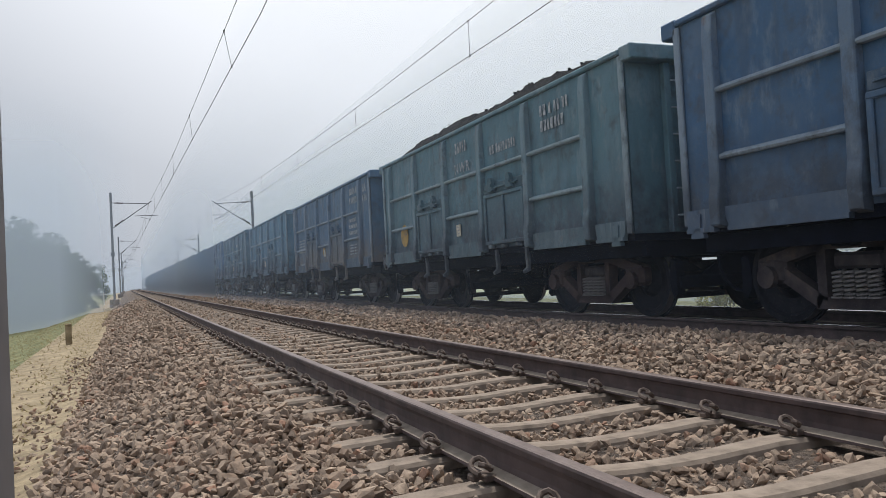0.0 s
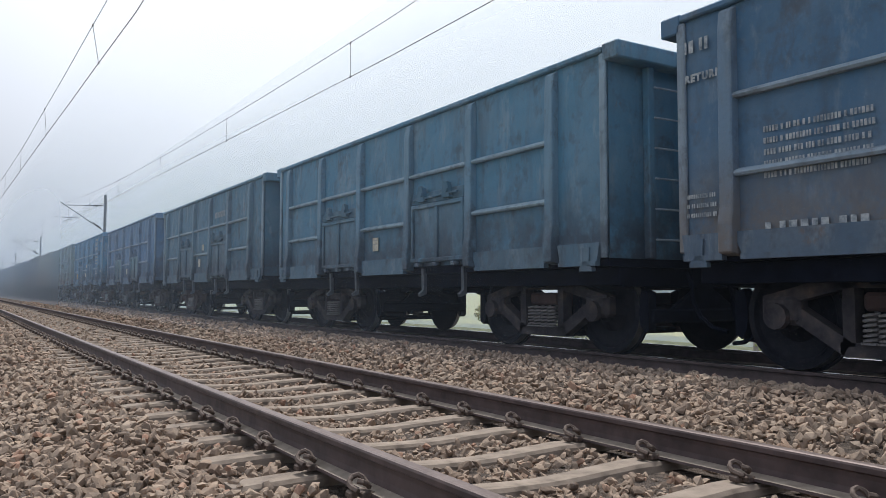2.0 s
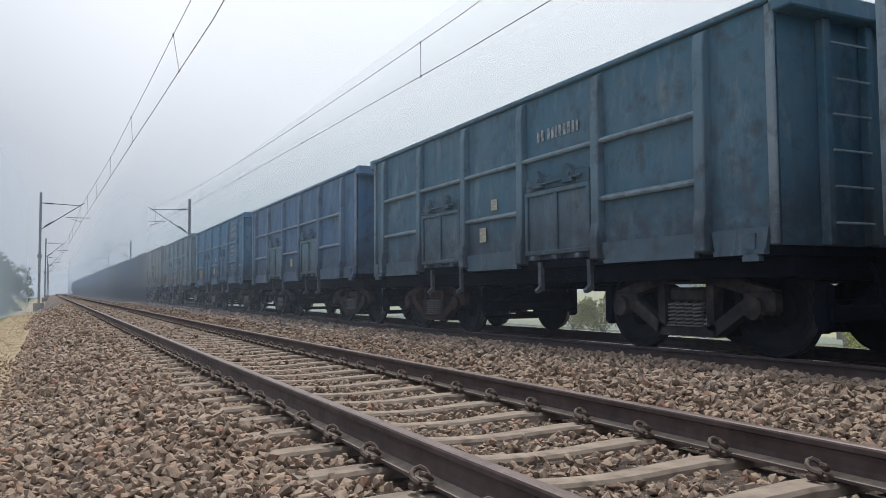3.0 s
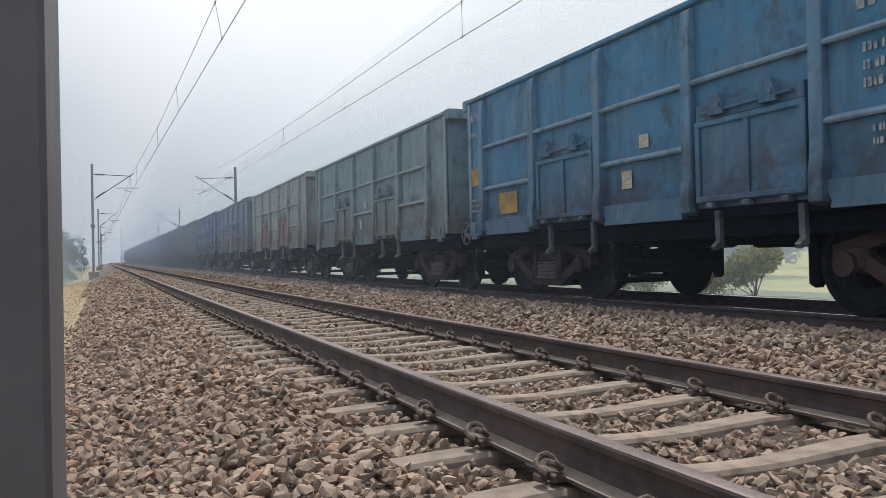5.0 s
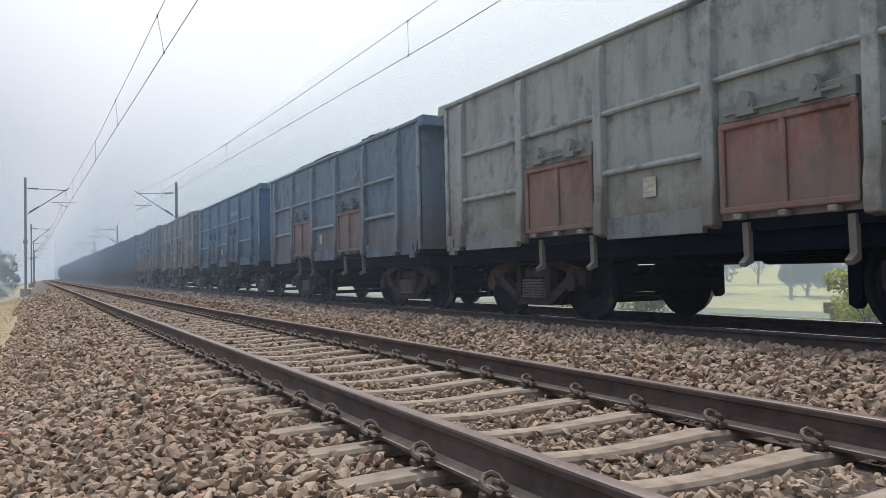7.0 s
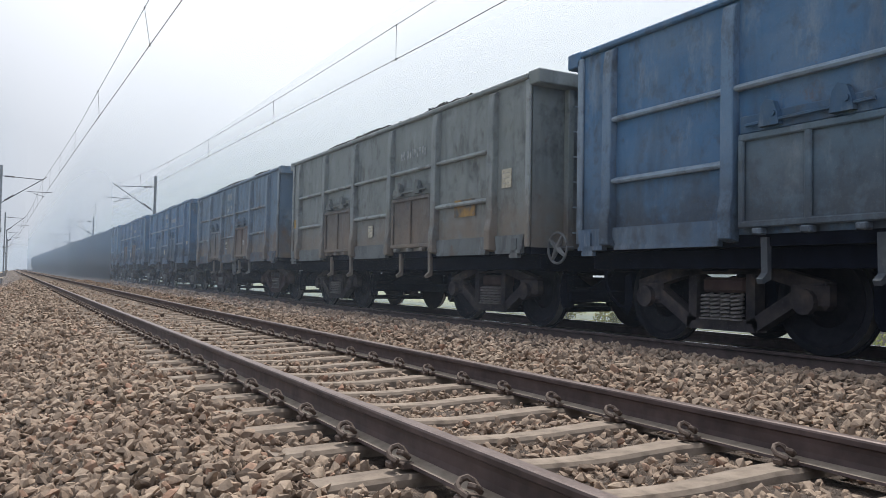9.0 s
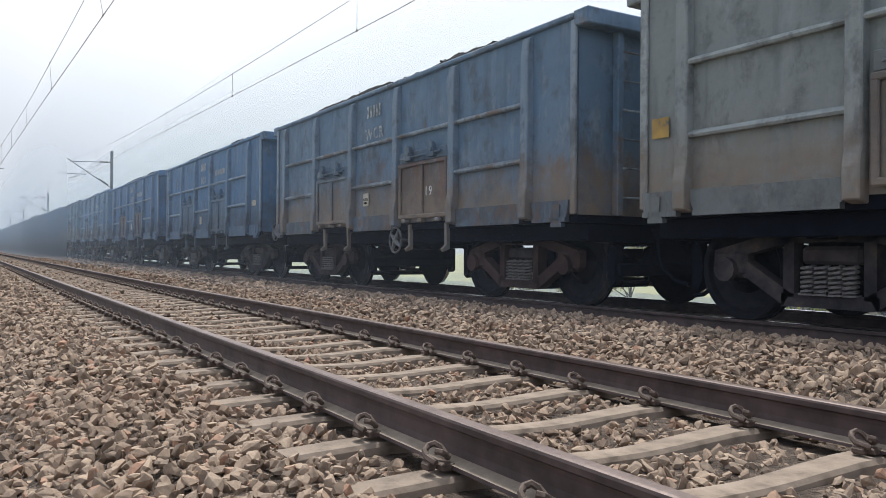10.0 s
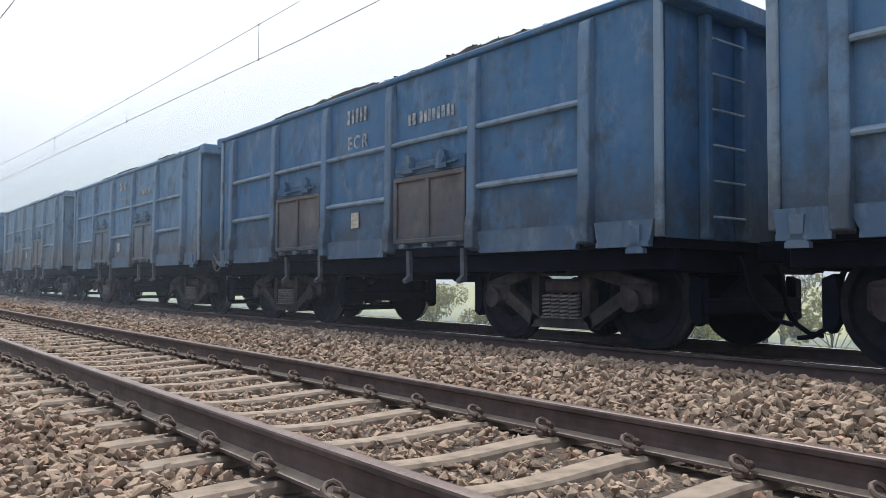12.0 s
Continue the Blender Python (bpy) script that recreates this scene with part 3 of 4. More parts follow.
def wagon_meshes():
    M = {}
    bm = bmesh.new()
    cols, rows_ = 96, 20
    sheets = []
    for inner in (0, 1):
        g = []
        for i in range(cols + 1):
            y = -HALF + 2 * HALF * i / cols
            r = []
            for j in range(rows_ + 1):
                z = Z0 + 0.02 + (Z1 - 0.09 - Z0) * j / rows_
                near = min(abs(y - k) for k in RIBS + (HALF, -HALF))
                push = min(1.0, near / 0.6) * math.sin(math.pi * min(1, max(0, j / rows_)))
                d = push * (0.014 + 0.036 * noise.noise((y * 1.3, z * 1.6, 4.0)) + 0.014 * noise.noise((y * 3.4, z * 3.4, 9.0)))
                r.append(bm.verts.new((-SIDE - d + inner * 0.012, y, z)))
            g.append(r)
        sheets.append(g)
    for k, g in enumerate(sheets):
        for i in range(cols):
            for j in range(rows_):
                q = (g[i][j], g[i][j + 1], g[i + 1][j + 1], g[i + 1][j])
                bm.faces.new(q[::-1] if k == 0 else q)
    M["side_wall"] = finish(bm, "side_wall", PAINT, True)
    bm = bmesh.new()
    box(bm, -SIDE + 0.014, SIDE - 0.014, -0.008, 0.008, Z0, Z1 - 0.07)
    M["end_wall"] = finish(bm, "end_wall", PAINT)
    bm = bmesh.new()
    box(bm, -0.05, 0.05, -0.11, -0.009, Z0, Z1 - 0.17, 0.012)
    M["end_post"] = finish(bm, "end_post", PAINT)
    bm = bmesh.new()
    for x in (-1, 1):
        box(bm, x * SIDE - 0.055, x * SIDE + 0.055, -HALF + 0.052, HALF - 0.052, Z1 - 0.07, Z1, 0.015)
    for y in (-1, 1):
        ya, yb = sorted((y * (HALF - 0.05), y * (HALF + 0.2)))
        box(bm, -SIDE - 0.04, SIDE + 0.04, ya, yb, Z1 - 0.17, Z1 + 0.02, 0.015)
    M["coping"] = finish(bm, "coping", PAINT)
    # pressed stanchion, tapered at its head and flared at its foot
    bm = bmesh.new()
    prism(bm, [(0.01, Z0 - 0.05), (-0.13, Z0 - 0.02), (-0.135, Z0 + 0.25), (-0.105, Z0 + 0.4), (-0.095, Z1 - 0.32), (-0.07, Z1 - 0.12), (0.01, Z1 - 0.075)], "y", -0.075, 0.075)
    bmesh.ops.bevel(bm, geom=bm.edges[:], offset=0.012, segments=1, affect="EDGES")
    M["stanchion"] = finish(bm, "stanchion", PAINT)
    bm = bmesh.new()
    prism(bm, [(0.02, 0.05), (-0.075, 0.012), (-0.085, -0.012), (-0.07, -0.035), (0.02, -0.035)], "y", -0.79, 0.79)
    M["stiffener"] = finish(bm, "stiffener", PAINT)
    bm = bmesh.new()
    prism(bm, [(-0.74, 0.0), (0.74, 0.0), (0.84, 0.2), (-0.84, 0.2)], "x", -0.05, 0.0)
    prism(bm, [(-0.74, 0.0), (0.74, 0.0), (0.74, -0.05), (-0.74, -0.05)], "x", -0.07, 0.0)
    M["sill"] = finish(bm, "sill", PAINT)
    bm = bmesh.new()
    box(bm, -0.04, 0.0, -0.05, 0.05, Z0, Z1 - 0.08, 0.012)
    M["corner_post"] = finish(bm, "corner_post", PAINT)
    # flap door: plate, frame bars, middle bar
    bm = bmesh.new()
    box(bm, -0.05, -0.03, -0.70, 0.70, 1.23, 1.98)
    for y in (-0.70, 0.0, 0.70):
        box(bm, -0.085, -0.051, y - 0.035, y + 0.035, 1.2, 2.0, 0.012)
    for z in (1.2, 2.0):
        box(bm, -0.09, -0.051, -0.73, 0.73, z - 0.035, z + 0.03, 0.012)
    M["door"] = finish(bm, "door", PAINT)
    bm = bmesh.new()
    # hinge band over the flap, two lugs with their levers and a cross rod
    box(bm, -0.066, -0.003, -0.72, 0.72, 2.035, 2.20, 0.008)
    for y in (-0.34, 0.36):
        prism(bm, [(y - 0.11, 2.06), (y + 0.11, 2.06), (y + 0.08, 2.24), (y + 0.03, 2.30), (y - 0.05, 2.27), (y - 0.09, 2.17)], "x", -0.13, -0.067)
        tube(bm, (-0.15, y - 0.05, 2.16), (-0.06, y - 0.05, 2.16), 0.03, 8)
    tube(bm, (-0.105, -0.62, 2.12), (-0.105, 0.62, 2.10), 0.018, 6)
    M["latch"] = finish(bm, "latch", PAINT)
    bm = bmesh.new()
    box(bm, -0.12, -0.02, -0.05, 0.05, 1.1, 1.16, 0.012)
    M["hinge"] = finish(bm, "hinge", PAINT)
    bm = bmesh.new()
    prism(bm, [(-0.06, 1.08), (0.0, 1.08), (0.0, 0.70), (-0.1, 0.66), (-0.12, 0.70), (-0.05, 0.76)], "y", -0.035, 0.035)
    M["strap"] = finish(bm, "strap", PAINT)
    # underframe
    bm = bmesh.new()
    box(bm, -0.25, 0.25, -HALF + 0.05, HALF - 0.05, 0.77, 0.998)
    M["centre_sill"] = finish(bm, "centre_sill", SHADED_IRON)
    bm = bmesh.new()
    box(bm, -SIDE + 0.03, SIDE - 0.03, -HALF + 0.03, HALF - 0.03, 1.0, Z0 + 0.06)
    M["floor_plate"] = finish(bm, "floor_plate", SHADED_IRON)
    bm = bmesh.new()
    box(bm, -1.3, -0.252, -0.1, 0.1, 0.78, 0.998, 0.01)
    M["cross_beam"] = finish(bm, "cross_beam", SHADED_IRON)
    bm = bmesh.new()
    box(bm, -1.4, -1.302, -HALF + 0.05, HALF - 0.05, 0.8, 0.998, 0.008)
    M["sole_bar"] = finish(bm, "sole_bar", SHADED_IRON)
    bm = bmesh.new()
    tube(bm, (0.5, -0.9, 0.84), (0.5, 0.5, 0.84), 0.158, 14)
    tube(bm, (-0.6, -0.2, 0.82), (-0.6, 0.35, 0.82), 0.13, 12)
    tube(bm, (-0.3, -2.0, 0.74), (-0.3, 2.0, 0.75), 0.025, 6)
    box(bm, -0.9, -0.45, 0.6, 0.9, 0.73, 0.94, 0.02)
    M["brake_gear"] = finish(bm, "brake_gear", SHADED_IRON)
    # bogie side frame: cast truss with a window for the springs
    bm = bmesh.new()
    def bar(a, b, w):
        d = Vector((b[0] - a[0], b[1] - a[1]))
        k = Vector((-d.y, d.x)).normalized() * w / 2
        prism(bm, [(a[0] - k.x, a[1] - k.y), (b[0] - k.x, b[1] - k.y), (b[0] + k.x, b[1] + k.y), (a[0] + k.x, a[1] + k.y)], "x", -0.07, 0.07)
    bar((-1.2, 0.62), (-0.4, 0.82), 0.13)
    bar((-0.45, 0.82), (0.45, 0.82), 0.13)
    bar((0.4, 0.82), (1.2, 0.62), 0.13)
    bar((-1.0, 0.60), (-0.40, 0.24), 0.14)
    bar((1.0, 0.60), (0.40, 0.24), 0.14)
    bar((-0.46, 0.235), (0.46, 0.235), 0.12)
    bar((-0.38, 0.26), (-0.38, 0.8), 0.11)
    bar((0.38, 0.26), (0.38, 0.8), 0.11)
    for y in (-1.03, 1.03):
        box(bm, -0.1, 0.1, y - 0.2, y + 0.2, 0.42, 0.7, 0.05)
        tube(bm, (-0.16, y, 0.5), (-0.09, y, 0.5), 0.12, 12)
    M["side_frame"] = finish(bm, "side_frame", BOGIE)
    bm = bmesh.new()
    coil = [(0.055 * math.cos(a), 0.055 * math.sin(a), 0.30 + 0.25 * a / (12 * math.pi)) for a in np.linspace(0, 12 * math.pi, 73)]
    ring_path(bm, coil, 0.016, 5)
    tube(bm, (0, 0, 0.285), (0, 0, 0.302), 0.085, 10)
    M["spring"] = finish(bm, "spring", SPRING)
    bm = bmesh.new()
    box(bm, -1.1, 1.1, -0.28, 0.28, 0.56, 0.72, 0.03)
    M["bolster"] = finish(bm, "bolster", BOGIE)
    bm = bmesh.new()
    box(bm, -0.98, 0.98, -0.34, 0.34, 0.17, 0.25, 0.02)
    M["spring_plank"] = finish(bm, "spring_plank", SHADED_IRON)
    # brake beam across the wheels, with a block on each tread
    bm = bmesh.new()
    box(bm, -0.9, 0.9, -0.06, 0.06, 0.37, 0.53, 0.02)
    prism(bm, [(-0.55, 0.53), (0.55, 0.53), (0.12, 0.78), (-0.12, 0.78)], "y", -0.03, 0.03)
    M["brake_beam"] = finish(bm, "brake_beam", SHADED_IRON)
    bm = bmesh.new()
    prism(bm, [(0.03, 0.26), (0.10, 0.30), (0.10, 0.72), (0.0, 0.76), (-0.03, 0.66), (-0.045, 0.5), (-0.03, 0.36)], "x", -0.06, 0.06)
    M["brake_block"] = finish(bm, "brake_block", SHADED_IRON)
    # wheelset on the x axis, centred on the axle
    bm = bmesh.new()
    tube(bm, (-1.12, 0, 0), (1.12, 0, 0), 0.075, 12)
    M["wheelset"] = finish(bm, "wheelset", WHEEL)
    bm = bmesh.new()
    for s in (1,):
        prof = ((0.80, 0.13), (0.79, 0.40), (0.80, 0.53), (0.832, 0.53), (0.836, 0.503), (0.93, 0.495), (0.935, 0.43), (0.90, 0.40), (0.87, 0.24), (0.95, 0.15), (0.97, 0.13), (0.97, 0.08), (0.80, 0.08))
        rings = []
        for k in range(36):
            a = 2 * math.pi * k / 36
            rings.append([bm.verts.new((x, r * math.cos(a), r * math.sin(a))) for x, r in prof])
        for k in range(36):
            a, b = rings[k], rings[(k + 1) % 36]
            for i in range(len(prof)):
                bm.faces.new((a[i], a[(i + 1) % len(prof)], b[(i + 1) % len(prof)], b[i])).material_index = 1 if i == 4 else 0
        bmesh.ops.recalc_face_normals(bm, faces=bm.faces[:])
    M["wheel"] = finish(bm, "wheel", [WHEEL, TREAD])
    bm = bmesh.new()
    box(bm, -0.1, 0.1, -0.36, 0.0, 0.98, 1.2, 0.03)
    box(bm, -0.19, 0.17, -0.56, -0.3, 0.92, 1.24, 0.06)
    M["coupler"] = finish(bm, "coupler", SHADED_IRON)
    bm = bmesh.new()
    ring_path(bm, [(-0.35, 0.05, 0.95), (-0.37, -0.04, 0.82), (-0.38, -0.08, 0.6), (-0.36, -0.16, 0.44), (-0.34, -0.3, 0.33), (-0.33, -0.5, 0.29)], 0.026, 6)
    M["brake_hose"] = finish(bm, "brake_hose", SHADED_IRON)
    bm = bmesh.new()
    ring_path(bm, [(0.3, 0.05, 0.95), (0.3, -0.05, 0.75), (0.29, -0.1, 0.45), (0.27, -0.22, 0.26), (0.25, -0.36, 0.18), (0.24, -0.5, 0.16)], 0.026, 6)
    M["feed_hose"] = finish(bm, "feed_hose", SHADED_IRON)
    # hand-brake wheel facing -x
    bm = bmesh.new()
    ring_path(bm, [(0, 0.2 * math.cos(a), 0.2 * math.sin(a)) for a in (2 * math.pi * i / 20 for i in range(20))], 0.018, 6, True)
    for i in range(4):
        a = math.pi * i / 2 + 0.6
        tube(bm, (0, 0, 0), (0, 0.195 * math.cos(a), 0.195 * math.sin(a)), 0.045, 6, 0.02)
    tube(bm, (-0.03, 0, 0), (0.25, 0, 0), 0.03, 8)
    M["brake_wheel"] = finish(bm, "brake_wheel", GALV)
    bm = bmesh.new()
    tube(bm, (-0.26, 0, 0), (0.26, 0, 0), 0.012, 6)
    for s in (-0.26, 0.26):
        tube(bm, (s, 0, 0), (s, 0.07, 0), 0.011, 6)
    M["rung"] = finish(bm, "rung", PAINT)
    bm = bmesh.new()
    prism(bm, [(-0.06, 0.12), (0.06, 0.12), (0.05, -0.06), (0.1, -0.1), (0.1, -0.14), (-0.1, -0.14), (-0.1, -0.1), (-0.05, -0.06)], "x", -0.06, 0.0)
    M["hook_bracket"] = finish(bm, "hook_bracket", PAINT)
    # heaped coal
    bm = bmesh.new()
    nx, ny = 10, 60
    g = []
    for i in range(nx + 1):
        r = []
        for j in range(ny + 1):
            x = -SIDE + 0.03 + (2 * SIDE - 0.06) * i / nx
            y = -HALF + 0.05 + (2 * HALF - 0.1) * j / ny
            u = 1 - (2 * i / nx - 1) ** 2
            v = 1 - (2 * j / ny - 1) ** 6
            h = (0.24 + 0.10 * noise.noise((x * 1.1, y * 0.55, 7))) * u ** 0.3 * v + 0.06 * noise.noise((x * 4, y * 4, 1)) * (0.35 + u)
            r.append(bm.verts.new((x, y, max(-0.02, h))))
        g.append(r)
    for i in range(nx):
        for j in range(ny):
            bm.faces.new((g[i][j], g[i + 1][j], g[i + 1][j + 1], g[i][j + 1]))
    rng = np.random.RandomState(8)
    for _ in range(900):
        x, y = -SIDE + 0.06 + 1.6 * rng.rand() ** 2.2, rng.uniform(-HALF + 0.1, HALF - 0.1)
        i, j = int((x + SIDE) / (2 * SIDE) * nx), int((y + HALF) / (2 * HALF) * ny)
        low = min(g[i + a][j + b].co.z for a in (0, 1) for b in (0, 1))
        t, tri = TEMPLATES[rng.randint(len(TEMPLATES))]
        k = rng.choice((0.014, 0.02, 0.028, 0.042))
        q = [bm.verts.new(Vector(p) * k + Vector((x, y, max(low, 0.0) + 0.01))) for p in t]
        for f in tri:
            bm.faces.new([q[i] for i in f])
    M["coal_load"] = finish(bm, "coal_load", COAL)
    return M


WM = wagon_meshes()


def wagon(colour, door, load, label, detail=True, brake=0, ladder=True, rust=0.0):
    """One open wagon: colour of its walls, of its doors, whether coal shows, and which end has the hand-brake."""
    ob = empty("goods_wagon", label, "goods wagon", "wagons of the train")

    def add(name, m, col=None, lab="", parent=None):
        p = new(name, WM[name])
        p.parent = parent or ob
        p.matrix_basis = m
        if col is not None:
            p.color = (*(min(0.8, 1.14 * k) for k in col), 1 - rust)
        if lab:
            p["label"] = lab
        return p

    one = Matrix.Identity(4)
    # paler mixes: worn paint plus the skylight highlights on raised parts, painted in
    worn_lit = tuple(0.6 * k + 0.4 * w for k, w in zip(colour, (0.42, 0.46, 0.48)))
    rubbed_lit = tuple(0.84 * k + 0.16 * w for k, w in zip(colour, (0.42, 0.46, 0.48)))
    dirty = tuple(0.5 * k + 0.5 * w for k, w in zip(colour, (0.075, 0.078, 0.085)))
    turn = pose(0, 0, 0, 0, 0, 180)
    c = colour
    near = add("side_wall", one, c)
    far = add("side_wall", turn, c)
    add("end_wall", pose(0, -HALF + 0.02, 0), c)
    add("end_wall", pose(0, HALF - 0.02, 0, 0, 0, 180), c)
    add("coping", one, c)
    for y in RIBS:
        add("stanchion", pose(-SIDE, y, 0), rubbed_lit)
        add("stanchion", pose(SIDE, y, 0, 0, 0, 180), c)
    for y in (-HALF + 0.05, HALF - 0.05):
        add("corner_post", pose(-SIDE, y, 0), worn_lit)
    mids = [(a + b) / 2 for a, b in zip(RIBS, RIBS[1:])]
    for i, y in enumerate(mids):
        add("stiffener", pose(-SIDE, y, 2.49), worn_lit)
        if i in (1, 3):
            d = add("door", pose(-SIDE, y, 0), door[i // 2] if isinstance(door[0], tuple) else door)
            add("latch", one, tuple(0.62 * k for k in c), parent=d)
            for k in (-0.5, 0.0, 0.5) if detail else ():
                add("hinge", pose(0, k, 0), worn_lit, parent=d)
            for k in (-0.6, 0.5):
                add("strap", pose(-SIDE + 0.05, y + k, 0), (0.15, 0.16, 0.17))
        else:
            add("stiffener", pose(-SIDE, y, 1.79), worn_lit)
            add("sill", pose(-SIDE, y, Z0 - 0.03), dirty)
    for y, w in ((4.75, 0.3), (-4.6, 0.42)):
        s = add("sill", pose(-SIDE, y, Z0 - 0.03), dirty)
        s.scale = (1, w, 1)
    for y in (-4.75, 4.8):
        add("hook_bracket", pose(-SIDE - 0.01, y, Z0), dirty)
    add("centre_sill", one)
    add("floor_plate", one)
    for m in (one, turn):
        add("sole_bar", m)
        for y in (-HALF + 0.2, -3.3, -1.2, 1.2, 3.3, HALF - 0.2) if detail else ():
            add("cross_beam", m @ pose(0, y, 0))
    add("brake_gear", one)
    for m in (pose(0, -HALF + 0.02, 0), pose(0, HALF - 0.02, 0, 0, 0, 180)):
        for x in (-1.02, -0.42, 0.42, 1.02) if detail else ():
            add("end_post", m @ pose(x, 0, 0), c)
    if load:
        add("coal_load", pose(0, 0, Z1 - 0.02), lab="heaped black coal").scale = (1, 1, 0.6 + 3.4 * load)
    sets = []
    for by in (-3.3, 3.3):
        for sx in (-1, 1):
            fr = add("side_frame", pose(sx * 1.06, by, 0, 0, 0, 0 if sx < 0 else 180))
            if detail and sx < 0:
                for k in (-0.2, -0.067, 0.067, 0.2):
                    add("spring", pose(-0.045, k, 0), parent=fr)
        add("bolster", pose(0, by, 0))
        add("spring_plank", pose(0, by, 0))
        for k in (-1.64, -0.42, 0.42, 1.64):
            beam = add("brake_beam", pose(0, by + k, 0, 0, 0, 180 if k in (-1.64, 0.42) else 0))
            for x in (-0.88, 0.88) if detail else ():
                add("brake_block", pose(x, -0.07, 0, 0, 0, 0), parent=beam)
        for k in (-1.03, 1.03):
            w = add("wheelset", pose(0, by + k, 0.5))
            add("wheel", one, parent=w)
            add("wheel", turn, parent=w)
            sets.append((w, by + k))
    if detail:
        add("coupler", pose(0, -HALF, -0.1))
        add("coupler", pose(0, HALF, -0.1, 0, 0, 180))
        for m in (pose(0, -HALF, 0), pose(0, HALF, 0, 0, 0, 180)):
            add("brake_hose", m)
            add("feed_hose", m)
        if ladder:
            for i in range(6):
                add("rung", pose(-0.72, -HALF - 0.1, 1.3 + i * 0.34), (0.3, 0.36, 0.42))
    if brake:
        add("brake_wheel", pose({1: -1.35, 2: -SIDE - 0.04, 3: -SIDE}[brake], {1: -5.3, 2: -0.68, 3: 5.28}[brake], {1: 1.08, 2: 0.84, 3: 1.05}[brake]), lab="rusty spoked hand-brake wheel")
    return ob, sets


# walls, doors, coal height over the rim (0: none shows), hand-brake place, label
BLUE, TEAL = (0.072, 0.158, 0.285), (0.135, 0.235, 0.285)
FLEET = [
    (TEAL, TEAL, 0.0, 0, "faded teal steel wagon running on the far track"),
    ((0.040, 0.098, 0.190), (0.040, 0.098, 0.190), 0.0, 0, "dark blue steel wagon running on the far track"),
    ((0.082, 0.165, 0.205), (0.078, 0.150, 0.188), 0.30, 0, "dusty teal steel wagon heaped with coal"),
    ((0.052, 0.118, 0.205), (0.075, 0.110, 0.150), 0.0, 1, "blue steel wagon with a weathered brown upper edge"),
    ((0.070, 0.180, 0.275), (0.080, 0.175, 0.255), 0.0, 0, "plain grey-green steel wagon with dusty doors"),
    ((0.060, 0.145, 0.215), (0.075, 0.145, 0.200), 0.0, 0, "dark teal wagon with two small white notices"),
    (BLUE, TEAL, 0.0, 0, "blue steel wagon with faded teal doors"),
    ((0.050, 0.185, 0.325), (0.060, 0.180, 0.300), 0.0, 0, "bright teal-blue wagon with yellow patches at one end"),
    ((0.180, 0.262, 0.290), (0.165, 0.220, 0.235), 0.0, 1, "pale grey-green wagon with scraped dusty sides"),
    ((0.315, 0.326, 0.300), (0.25, 0.095, 0.066), 0.0, 1, "cream dusty wagon with red oxide doors"),
    ((0.123, 0.173, 0.240), (0.232, 0.135, 0.116), 0.16, 0, "slate blue wagon with reddish doors and coal"),
    ((0.056, 0.140, 0.270), (0.085, 0.135, 0.19), 0.0, 0, "blue wagon with dull grey-blue doors"),
    ((0.185, 0.205, 0.205), (0.100, 0.082, 0.072), 0.16, 1, "grey-brown wagon with rusty orange stains and coal"),
    ((0.092, 0.155, 0.240), ((0.10, 0.14, 0.19), (0.105, 0.055, 0.040)), 0.17, 2, "rust-stained slate wagon with brown doors"),
    ((0.050, 0.140, 0.275), (0.075, 0.135, 0.215), 0.15, 1, "dusty blue wagon with pale notices"),
    ((0.038, 0.125, 0.262), (0.115, 0.085, 0.080), 0.17, 0, "blue wagon with brown oxide doors"),
    ((0.105, 0.210, 0.345), (0.125, 0.180, 0.235), 0.15, 1, "dusty blue wagon with dull doors"),
    ((0.125, 0.215, 0.310), (0.150, 0.165, 0.190), 0.13, 0, "grey-blue wagon under a layer of dust"),
]
# distance run by the train at given seconds
RUN = [(0.0, 6.45), (0.5, 12.6), (1.0, 18.4), (1.5, 24.5), (2.0, 30.58), (2.5, 36.75), (3.0, 42.93), (3.5, 49.1), (4.0, 55.3), (4.5, 61.5), (5.0, 67.6), (5.5, 73.87), (6.0, 79.4), (6.3, 83.7), (6.5, 86.45), (6.6, 87.55), (6.9, 90.05), (7.0, 91.0), (7.2, 95.0), (7.5, 98.75), (8.0, 104.9), (8.5, 111.0), (9.0, 117.1), (9.5, 123.5), (10.0, 129.86), (10.5, 136.14), (11.0, 142.17), (11.5, 148.2), (12.0, 154.66)]
TRAIN = []
# how far rust and soot have spread on the worst wagons
RUST = {3: 0.03, 8: 0.03, 9: 0.04, 10: 0.03, 12: 0.05, 13: 0.13, 16: 0.02, 17: 0.04}


def make_train():
    for n in range(-1, 39):
        if n < 1:
            spec = FLEET[0]
        elif n < len(FLEET):
            spec = FLEET[n]
        else:
            spec = FLEET[(4, 14, 16, 17, 2, 16, 10, 14)[n % 8]]
        TRAIN.append((n, *wagon(*spec[:3], spec[4], detail=-1 < n < 19, brake=spec[3], rust=RUST.get(n, 0.0))))


